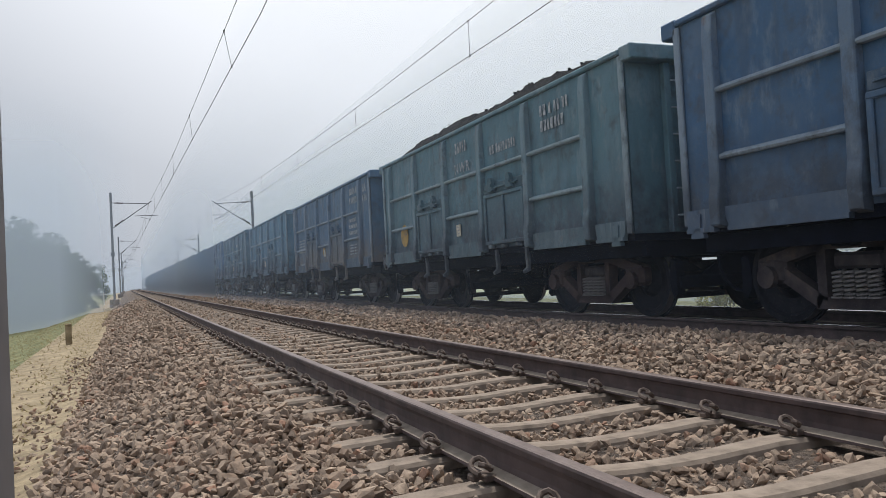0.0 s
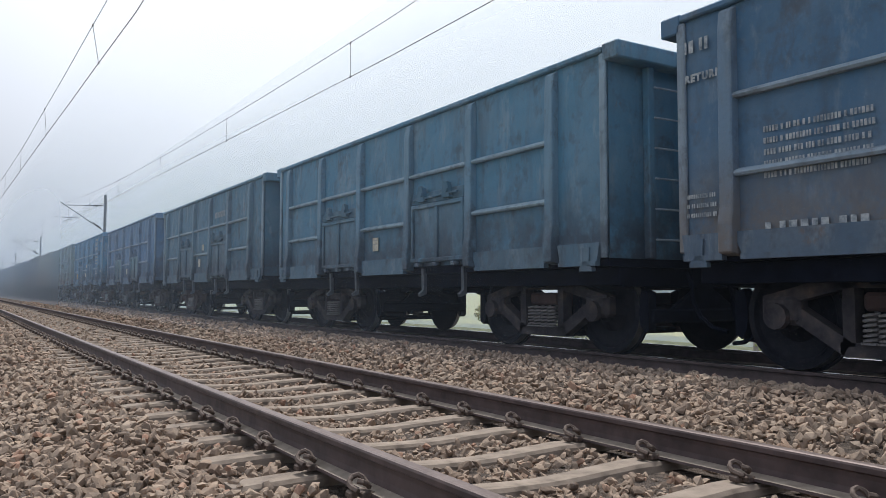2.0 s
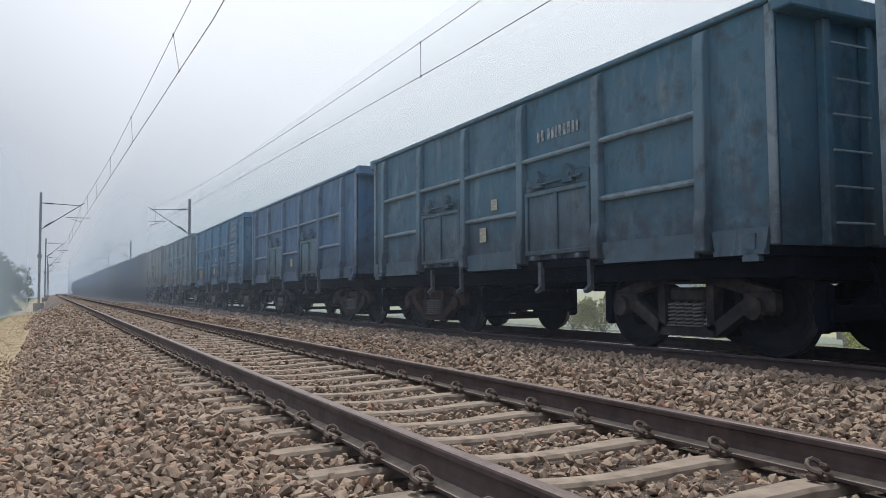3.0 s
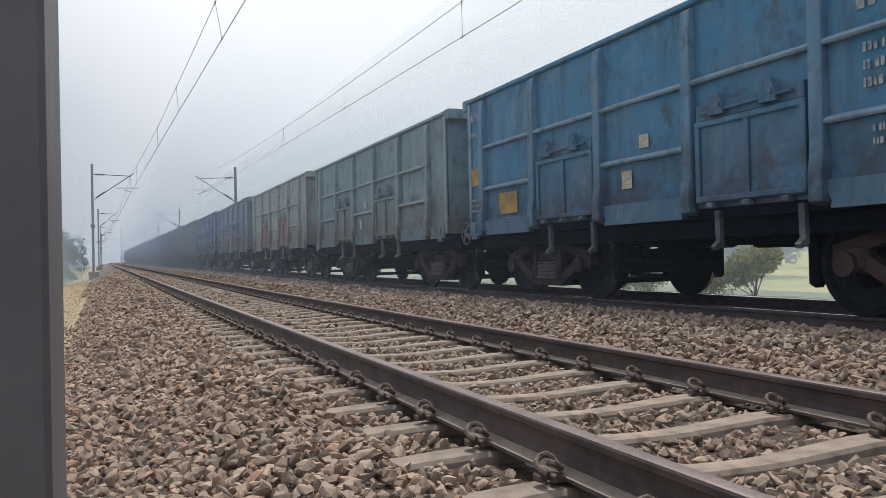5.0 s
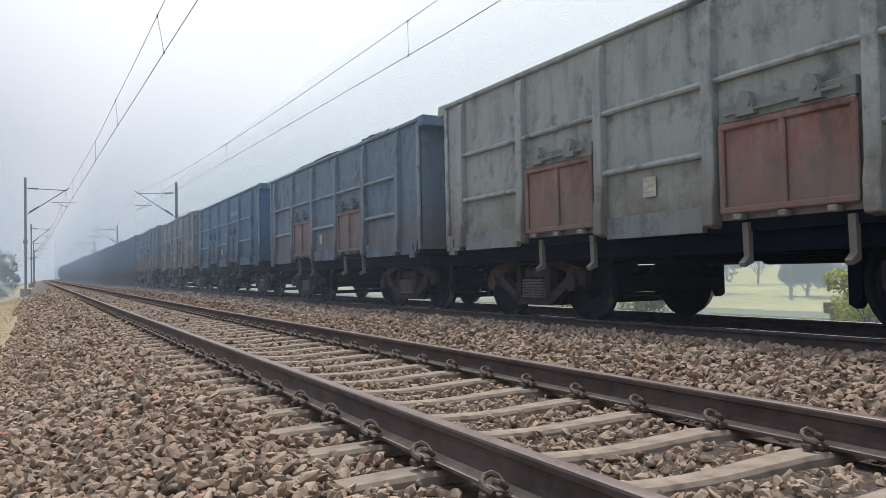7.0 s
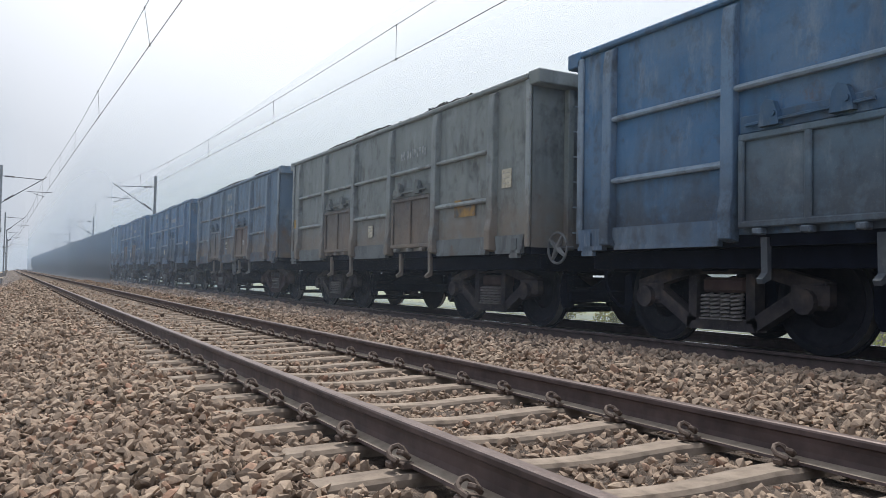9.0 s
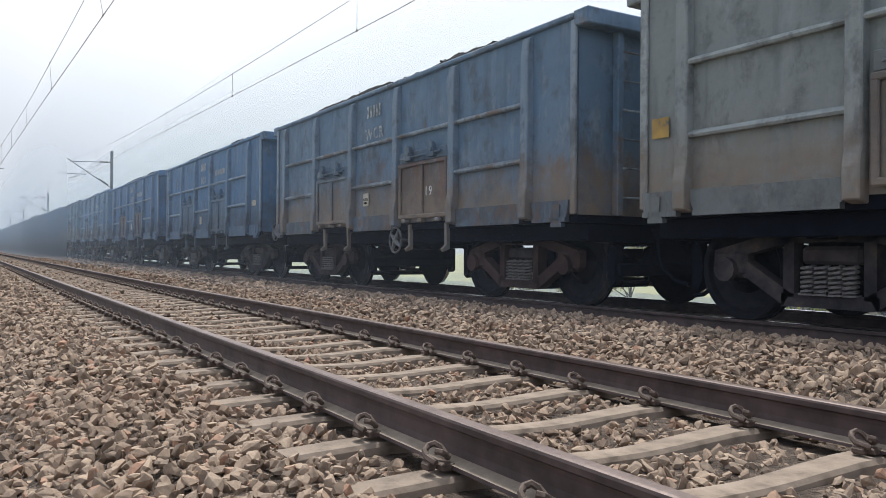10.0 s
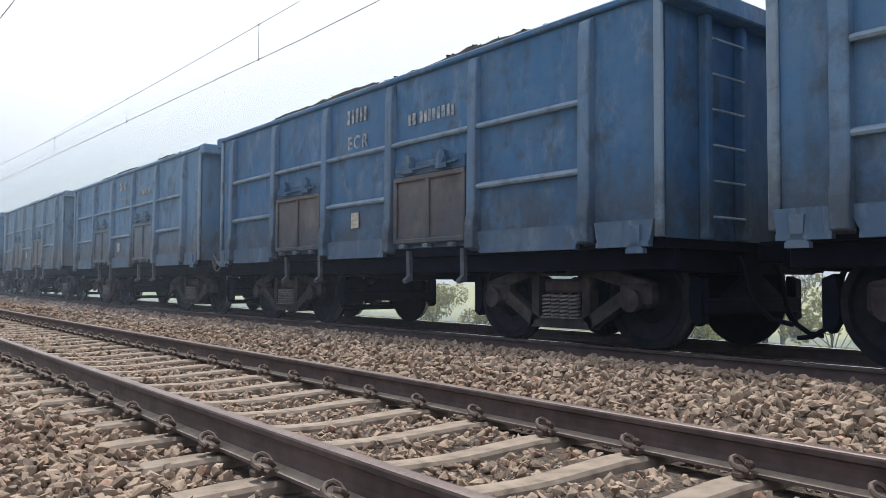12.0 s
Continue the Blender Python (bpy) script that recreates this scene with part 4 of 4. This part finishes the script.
make_train()
overhead_line(((-60, 0.1), (12, 0.05), (16, -0.05), (25, -0.25), (62, -0.85), (176, -2.4)), ((-60, 5.68), (22, 5.68), (62, 6.1), (176, 7.0)), ((-60, -22), (-22, 62), (62, 118), (118, 176)), (0.80, 0.50), -3.1, 9.4, -0.14)
overhead_line(((-60, 5.2), (12, 5.13), (23, 4.86), (43, 4.47), (62, 4.05), (176, 3.4)), ((-60, 5.68), (23, 5.7), (43, 5.78), (62, 6.02), (176, 7.0)), ((-60, -8), (-8, 62), (62, 118), (118, 176)), (0.71, 0.65), -4.3, 9.1)
for y in (62, 118, 174, 230):
    dx, dz = drift(y)
    k = (y - 62) / 56
    mast(-3.55 - 0.25 * k, y, 1, 8.0, -0.85 - 0.75 * k, 6.1 + 0.42 * k - dz)
    mast(6.92 + 0.1 * k, y, -1, 8.0, 4.05 - 0.3 * k, 6.02 + 0.45 * k - dz)
near_post()


# ---- trees, bushes and things in the fields ----
def leaf_cloud(bm, centres, count, size, rng):
    for _ in range(count):
        c, r = centres[rng.randint(len(centres))]
        d = rng.normal(size=3)
        d /= np.linalg.norm(d)
        p = Vector(c) + Vector(d * r * rng.uniform(0.45, 1.05) ** 0.7)
        q = Vector(rng.normal(size=3)).normalized()
        a = q.orthogonal().normalized() * size * rng.uniform(0.6, 1.3)
        b = q.cross(a).normalized() * size * rng.uniform(0.4, 0.9)
        bm.faces.new([bm.verts.new(p + v) for v in (a, b, -a * 0.8, -b)])


def tree(name, x, y, z, height, spread, leaf, count, size, seed, label, trunk=0.14, bare=False):
    rng = np.random.RandomState(seed)
    ob = empty(name, label, "bush" if name == "bush" else "tree", "trees and bushes beside the line")
    ob.matrix_basis = pose(x, y, z)
    bm = bmesh.new()
    top = Vector((rng.uniform(-0.3, 0.3), rng.uniform(-0.3, 0.3), height * 0.5))
    tube(bm, (0, 0, -0.3), top, trunk, 8, trunk * 0.6)
    centres = []
    for i in range(14 if bare else 9):
        a = 2 * math.pi * i / 9 + rng.uniform(-0.4, 0.4)
        k = rng.uniform(0.35, 1.0)
        tip = Vector((math.cos(a) * spread * k, math.sin(a) * spread * k, height * rng.uniform(0.5, 0.95)))
        root = top * rng.uniform(0.25, 0.95)
        tube(bm, root, tip, trunk * 0.4, 6, trunk * 0.1)
        if bare:
            for _ in range(7):
                u = root.lerp(tip, rng.uniform(0.3, 0.95))
                tube(bm, u, u + Vector(rng.normal(size=3)) * 0.25 + Vector((0, 0, 0.45)), 0.012, 5, 0.004)
        centres.append((tip, spread * rng.uniform(0.28, 0.5)))
    part("trunk", bm, BARK, ob)
    if count:
        centres.append(((0, 0, height * 0.7), spread * 0.6))
        bm = bmesh.new()
        leaf_cloud(bm, centres, count, size, rng)
        part("crown", bm, leaf, ob)
    return ob


def surroundings():
    tree("bush", 15.0, 9.6, -1.6, 2.1, 0.95, LEAF_LIGHT, 3200, 0.055, 1, "bright yellow-green bush below the embankment", 0.06)
    tree("bush", 15.7, 16.2, -1.6, 2.7, 1.1, LEAF_DRY, 3600, 0.06, 2, "olive bush below the embankment", 0.05)
    for i, (x, y, h, w) in enumerate(((16.5, 19.0, 1.7, 0.9), (16.0, 21.5, 2.0, 1.1), (17.0, 24.5, 1.9, 1.1), (16.5, 6.6, 2.3, 1.0), (17.5, 4.7, 2.4, 1.1), (17.2, 2.6, 2.1, 1.1))):
        tree("bush", x, y, -1.6, h, w, LEAF_DRY, 2400, 0.055, 70 + i, "dry olive scrub below the embankment", 0.04)
    tree("tree", 20.0, 9.7, -1.6, 4.0, 1.9, LEAF_LIGHT, 0, 0.05, 3, "bare branching tree below the embankment", 0.08, True)
    for i, (x, y, h, w) in enumerate(((45, 32, 4.2, 2.6), (46, 36, 3.0, 1.8), (46, 46, 4.6, 2.8), (48, 50, 3.6, 2.4), (70, 22, 6, 4), (75, 66, 6.5, 4.5))):
        tree("tree", x, y, -1.7, h, w, LEAF_DARK, 2600, 0.16, 10 + i, "dull green tree standing in the field")
    for i, (x, y, h, w) in enumerate(((-8.2, 74, 4.6, 1.8), (-10.5, 70, 7.2, 2.6), (-13, 76, 7.6, 3.2), (-16, 70, 8.2, 3.4), (-20, 78, 9, 4), (-12, 60, 4.2, 2.2), (-17, 58, 5.5, 3.0), (-9.5, 90, 4.2, 2.4), (-25, 66, 9, 4), (-8.5, 110, 4.5, 2.4))):
        tree("tree", x, y, -2.4, h + 1.4, w * 1.35, LEAF_DARK, 4500, 0.17, 30 + i, "dark green tree in the morning haze", 0.18)
    for i, (x, y) in enumerate(((-7.6, 66), (-9.0, 58), (-10.6, 63), (-12.4, 56), (-14.5, 61), (-17, 57), (-20, 62), (-8.4, 82))):
        tree("bush", x, y, -2.2, 3.0 + 0.35 * (i % 3), 2.3, LEAF_DARK, 3000, 0.15, 90 + i, "dark green thicket in the morning haze", 0.06)
    for i, (x, y, h) in enumerate(((30, 210, 15), (36, 216, 16), (44, 230, 18), (31, 250, 15), (52, 220, 16))):
        tree("tree", x, y, -1.5, h, 4.5, LEAF_DARK, 2400, 0.3, 50 + i, "tall pale tree beyond the train in haze", 0.25)
    # low parapet with square openings
    ob = empty("culvert_wall", "low pale plastered wall with square openings", "wall")
    ob.matrix_basis = pose(18, 12.6, 0)
    bm = bmesh.new()
    for k in range(4):
        y = -3.0 + k * 1.0
        box(bm, -0.12, 0.12, y - 0.3, y + 0.3, -1.7, -0.75, 0.01)
    part("pier", bm, SLEEPER, ob)
    bm = bmesh.new()
    box(bm, -0.12, 0.12, -3.4, 0.5, -0.748, -0.42, 0.015)
    part("parapet", bm, SLEEPER, ob)
    # near-black sheet added behind the openings as their shade
    bm = bmesh.new()
    box(bm, 0.2, 0.26, -3.4, 0.5, -1.7, -0.6)
    part("back_wall", bm, SHADED_IRON, ob)
    bm = bmesh.new()
    tube(bm, (40, 32.4, -1.8), (40, 32.4, 6.5), 0.11, 8, 0.07)
    box(bm, 39.95, 40.05, 31.6, 33.2, 5.9, 6.05)
    thing("utility_pole", bm, GALV, "slim grey utility pole in the field", "pole")
    # marker and stub posts by the path
    ob = empty("track_marker", "white barrier board on a short post beside the line", "sign")
    ob.matrix_basis = pose(-4.7, 75, 0.25)
    bm = bmesh.new()
    box(bm, -0.85, 0.55, -0.03, 0.03, 0.22, 0.34, 0.01)
    part("board", bm, WHITE, ob)
    bm = bmesh.new()
    box(bm, -0.06, 0.06, 0.031, 0.12, -1.0, 0.5, 0.01)
    part("post", bm, WHITE, ob)
    bm = bmesh.new()
    box(bm, -4.08, -3.92, 21.4, 21.56, -0.9, -0.08, 0.02)
    thing("stub_post", bm, DIRT, "short weathered stone post on the sandy path", "post")
    # dry grass at the foot of the embankment and beside the path
    def tufts(name, count, place, most, leaf, label, seed):
        rng = np.random.RandomState(seed)
        bm = bmesh.new()
        for _ in range(count):
            x, y = place(rng)
            dx, dz = drift(y)
            h = rng.uniform(0.2, 1.0) * most
            a = rng.uniform(0, math.pi)
            p = Vector((x + dx, y, bed_height(x) + dz - 0.03))
            w = Vector((math.cos(a), math.sin(a), 0)) * rng.uniform(0.012, 0.03)
            lean = Vector((rng.normal() * 0.1, rng.normal() * 0.1, h))
            bm.faces.new([bm.verts.new(v) for v in (p - w, p + w, p + lean)])
        thing(name, bm, leaf, label, "grass", kind="stuff")

    tufts("dry_grass", 20000, lambda r: (r.uniform(8.2, 15), r.uniform(-3, 34)), 0.42, LEAF_DRY, "dry yellow-green grass tufts on the bank", 3)
    tufts("verge_grass", 9000, lambda r: (-3.3 - 5.5 * r.rand() ** 1.4, r.uniform(3, 60)), 0.10, LEAF_TAN, "short tan grass beside the sandy path", 4)


surroundings()


# ---- lettering and paint patches on the wagons ----
def on_side(y, z, out=0.028):
    return Matrix(((0, 0, -1, -SIDE - out), (-1, 0, 0, y), (0, 1, 0, z), (0, 0, 0, 1)))


def letters(ob, text, y, z, size, out=0.028, mat=None, bold=0.006):
    cu = bpy.data.curves.new("lettering", "FONT")
    cu.body = text
    cu.size = size
    cu.extrude = 0.0015
    cu.offset = bold
    cu.space_character = 1.25
    cu.align_x = "CENTER"
    cu.materials.append(mat or LETTER)
    t = new("lettering", cu)
    t.parent = ob
    t.matrix_basis = on_side(y, z, out)
    t["label"] = "painted letters"


def bars(ob, y, z, width, rows, height=0.07, gap=0.06):
    """Unreadable lines of writing as plain bars."""
    rng = random.Random(int(y * 100 + z * 10))
    for r in range(rows):
        x = -width / 2
        while x < width / 2 - 0.04:
            w = min(rng.uniform(0.28, 0.5) * height, width / 2 - x)
            bm = bmesh.new()
            box(bm, x, x + w, 0, height, -0.001, 0.002)
            part("writing_bar", bm, LETTER, ob).matrix_basis = on_side(y, z - r * (height + gap))
            x += w + 0.22 * height * rng.choice((1, 1, 1, 2.6))


def patch(ob, y, z, w, h, mat, label, round_=False):
    bm = bmesh.new()
    if round_:
        prism(bm, [(w / 2 * math.cos(2 * math.pi * i / 18), h / 2 * math.sin(2 * math.pi * i / 18)) for i in range(18)], "z", -0.001, 0.003)
    else:
        box(bm, -w / 2, w / 2, -h / 2, h / 2, -0.001, 0.003)
    part("paint_patch", bm, mat, ob, label).matrix_basis = on_side(y, z, 0.026)


def notice(ob, y, z, w=0.2, h=0.22, words=()):
    bm = bmesh.new()
    box(bm, -w / 2, w / 2, -h / 2, h / 2, -0.002, 0.006, 0.002)
    p = part("notice", bm, NOTICE, ob, "small cream paper notice")
    p.matrix_basis = on_side(y, z)
    for k, text in enumerate(words):
        letters(ob, text, y, z - 0.015 - 0.06 * k, 0.055, 0.036, SHADED_IRON, 0.002)
    for k in range(1 if words else 3):
        bm = bmesh.new()
        box(bm, -w * 0.36, w * 0.32, -0.003, 0.003, 0.0, 0.001)
        part("writing_bar", bm, LETTER, p).matrix_basis = pose(0, h * 0.28 - k * h * 0.27, 0.0075)


def letter_wagons():
    by = {n: ob for n, ob, _ in TRAIN}
    for n in range(1, 18):
        ob = by[n]
        notice(ob, 0.45 if n % 3 else 0.2, 1.52 + 0.03 * (n % 2), words=("COKE", "HMC") if n == 13 else ())
        if n in (5, 7, 8):
            notice(ob, 0.1, 1.98, 0.18, 0.16)
        if n % 2:
            notice(ob, 3.3, 1.16, 0.14, 0.06)
            notice(ob, -3.6, 1.18, 0.16, 0.07)
    zone = {2: "NWR", 13: "WCR", 14: "ECR", 15: "ECR", 16: "ECR"}
    for n, text in zone.items():
        letters(by[n], text, 0.15, 2.58, 0.26)
        bars(by[n], 0.15, 2.95, 0.55, 1, 0.2)
    for n in (2, 12, 14, 15, 16, 5, 10, 11):
        bars(by[n], -1.57, 2.7, 0.95, 1, 0.15)
    bars(by[2], -3.3, 2.98, 0.8, 2, 0.16, 0.07)
    letters(by[7], "ER", -4.6, 3.0, 0.24)
    bars(by[7], -3.3, 3.12, 0.75, 1, 0.09)
    bars(by[7], -3.3, 2.9, 0.95, 2, 0.16, 0.07)
    bars(by[7], -3.3, 2.3, 0.85, 3, 0.08, 0.07)
    bars(by[7], -3.3, 1.62, 0.7, 2, 0.06, 0.05)
    bars(by[7], -4.6, 1.6, 0.42, 1, 0.07)
    letters(by[3], "SR", -4.6, 2.95, 0.27)
    bars(by[3], -4.6, 2.7, 0.4, 1, 0.17)
    bars(by[3], -3.5, 3.0, 0.8, 2, 0.17, 0.08)
    bars(by[3], -3.35, 2.25, 0.85, 3, 0.1, 0.07)
    bars(by[3], -3.3, 1.6, 0.8, 4, 0.04, 0.04)
    bars(by[3], 3.6, 2.1, 1.0, 5, 0.05, 0.05)
    bars(by[3], 3.6, 1.17, 1.0, 1, 0.15)
    for n in (3, 7):
        letters(by[n], "RETURN", 4.74, 2.72, 0.098)
        bars(by[n], 4.80, 3.0, 0.36, 1, 0.12)
        bars(by[n], 4.80, 1.6, 0.45, 3, 0.04, 0.05)
    patch(by[3], 0.25, 1.6, 0.3, 0.22, YELLOW, "faded yellow paint patch")
    patch(by[2], 3.6, 1.62, 0.5, 0.5, YELLOW, "round yellow paint mark", True)
    patch(by[7], 4.77, 2.02, 0.42, 0.3, YELLOW, "yellow paint patch")
    patch(by[7], 3.6, 1.5, 0.62, 0.34, YELLOW, "yellow paint patch")
    bars(by[7], 3.55, 1.17, 0.6, 1, 0.1)
    patch(by[12], -3.35, 1.72, 0.62, 0.26, OCHRE, "faded orange paint patch")
    patch(by[12], 4.77, 1.9, 0.22, 0.2, YELLOW, "faded yellow mark")
    letters(by[13], "19", -1.75, 1.5, 0.2, 0.056, WHITE, 0.0)
    notice(by[14], -4.55, 1.78, 0.3, 0.13)
    notice(by[12], -4.5, 2.05, 0.24, 0.26)
    bars(by[14], 4.77, 3.0, 0.4, 1, 0.12)


letter_wagons()


# ---- morning haze: added see-through sheets, painted to look thicker with distance ----
def haze_sheet_material(name, axis, lo, hi, most, ztop):
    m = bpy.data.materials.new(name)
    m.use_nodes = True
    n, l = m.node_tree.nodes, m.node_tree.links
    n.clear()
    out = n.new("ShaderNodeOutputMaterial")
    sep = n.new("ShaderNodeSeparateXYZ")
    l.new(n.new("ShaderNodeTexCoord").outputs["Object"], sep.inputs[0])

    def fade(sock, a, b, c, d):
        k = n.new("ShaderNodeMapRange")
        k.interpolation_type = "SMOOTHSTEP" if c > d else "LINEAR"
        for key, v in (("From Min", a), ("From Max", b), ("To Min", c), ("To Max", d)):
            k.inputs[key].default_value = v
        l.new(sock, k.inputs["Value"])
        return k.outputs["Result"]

    # haze painted as opacity; the small minimum lifts near darks like lens glare
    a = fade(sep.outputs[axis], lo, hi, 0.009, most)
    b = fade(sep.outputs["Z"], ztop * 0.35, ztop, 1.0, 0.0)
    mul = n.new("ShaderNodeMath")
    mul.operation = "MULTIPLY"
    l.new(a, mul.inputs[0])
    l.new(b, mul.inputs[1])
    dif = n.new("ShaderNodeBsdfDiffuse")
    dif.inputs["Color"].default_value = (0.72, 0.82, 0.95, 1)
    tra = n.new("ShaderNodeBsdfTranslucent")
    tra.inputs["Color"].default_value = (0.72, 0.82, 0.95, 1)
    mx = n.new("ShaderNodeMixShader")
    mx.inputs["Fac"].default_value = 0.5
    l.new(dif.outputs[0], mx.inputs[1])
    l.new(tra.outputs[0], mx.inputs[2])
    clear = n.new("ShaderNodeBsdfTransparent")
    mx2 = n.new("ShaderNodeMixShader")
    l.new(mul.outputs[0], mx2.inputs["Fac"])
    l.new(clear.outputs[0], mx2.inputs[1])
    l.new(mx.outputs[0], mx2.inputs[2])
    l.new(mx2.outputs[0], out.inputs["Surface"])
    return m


def haze_sheet(pts, z0, z1, mat):
    bm = bmesh.new()
    a = [bm.verts.new((x, y, z0)) for x, y in pts]
    b = [bm.verts.new((x, y, z1)) for x, y in pts]
    for i in range(len(pts) - 1):
        bm.faces.new((a[i], a[i + 1], b[i + 1], b[i]))
    thing("haze_sheet", bm, mat, "added see-through grey-blue sheet that stands in for haze over the line", "haze", "layers of haze", "stuff")


haze_sheet([(2.3 + drift(y)[0], y) for y in (-14, 6, 30, 60, 100, 150, 200, 230, 260, 300)] + [(-60, 304)], -0.1, 14, haze_sheet_material("haze_sheet_line", "Y", 1, 80, 0.52, 14))
haze_sheet([(-150, 52), (-6.5, 52), (-2.0, 52)], -4, 15, haze_sheet_material("haze_sheet_bank", "X", -2.0, -6.5, 0.62, 15))
haze_sheet([(12, -30), (12, 420)], -3, 24, haze_sheet_material("haze_sheet_bank_foot", "Y", -301, -300, 0.14, 24))
haze_sheet([(26, -30), (26, 420)], -3, 24, haze_sheet_material("haze_sheet_field", "Y", -110, 130, 0.72, 30))


# ---- ballast and sleepers ----
scatter_stones("ballast", (
    (-3.0, 1.3, -1.4, 3.0, 560, 0.088),
    (-3.0, 1.3, 3.0, 7.0, 430, 0.094),
    (1.3, 3.4, -1.4, 5.0, 480, 0.096),
    (-3.0, 1.3, 7.0, 14.0, 250, 0.105),
    (1.3, 3.4, 5.0, 14.0, 290, 0.105),
    (-3.1, 3.4, 14.0, 30.0, 110, 0.135),
    (-3.3, 3.4, 30.0, 60.0, 40, 0.17),
    (-3.0, 3.4, -7.0, -1.4, 130, 0.11),
    (-3.5, -2.9, -7.0, 16.0, 60, 0.075),
    (-4.4, -3.2, 0.0, 16.0, 6, 0.06)), "loose angular brown and grey crushed stone ballast")
lay_sleepers()


# ---- motion of the train ----
def motions():
    for n, ob, sets in TRAIN:
        rows = []
        for t, s in RUN:
            y = n * WAGON_PITCH - s - HALF
            dx, dz = drift(y)
            rows.append((t, pose(FAR_X + dx, y, dz)))
        walk(ob, rows)
        if 0 <= n < 17:
            for w, y0 in sets:
                spin = []
                for f in range(0, 361):
                    t = f / 30
                    s = float(np.interp(t, [r[0] for r in RUN], [r[1] for r in RUN]))
                    spin.append((t, Matrix.Translation((0, y0, 0.5)) @ Matrix.Rotation((s / 0.5) % (2 * math.pi), 4, "X")))
                walk(w, spin)


motions()
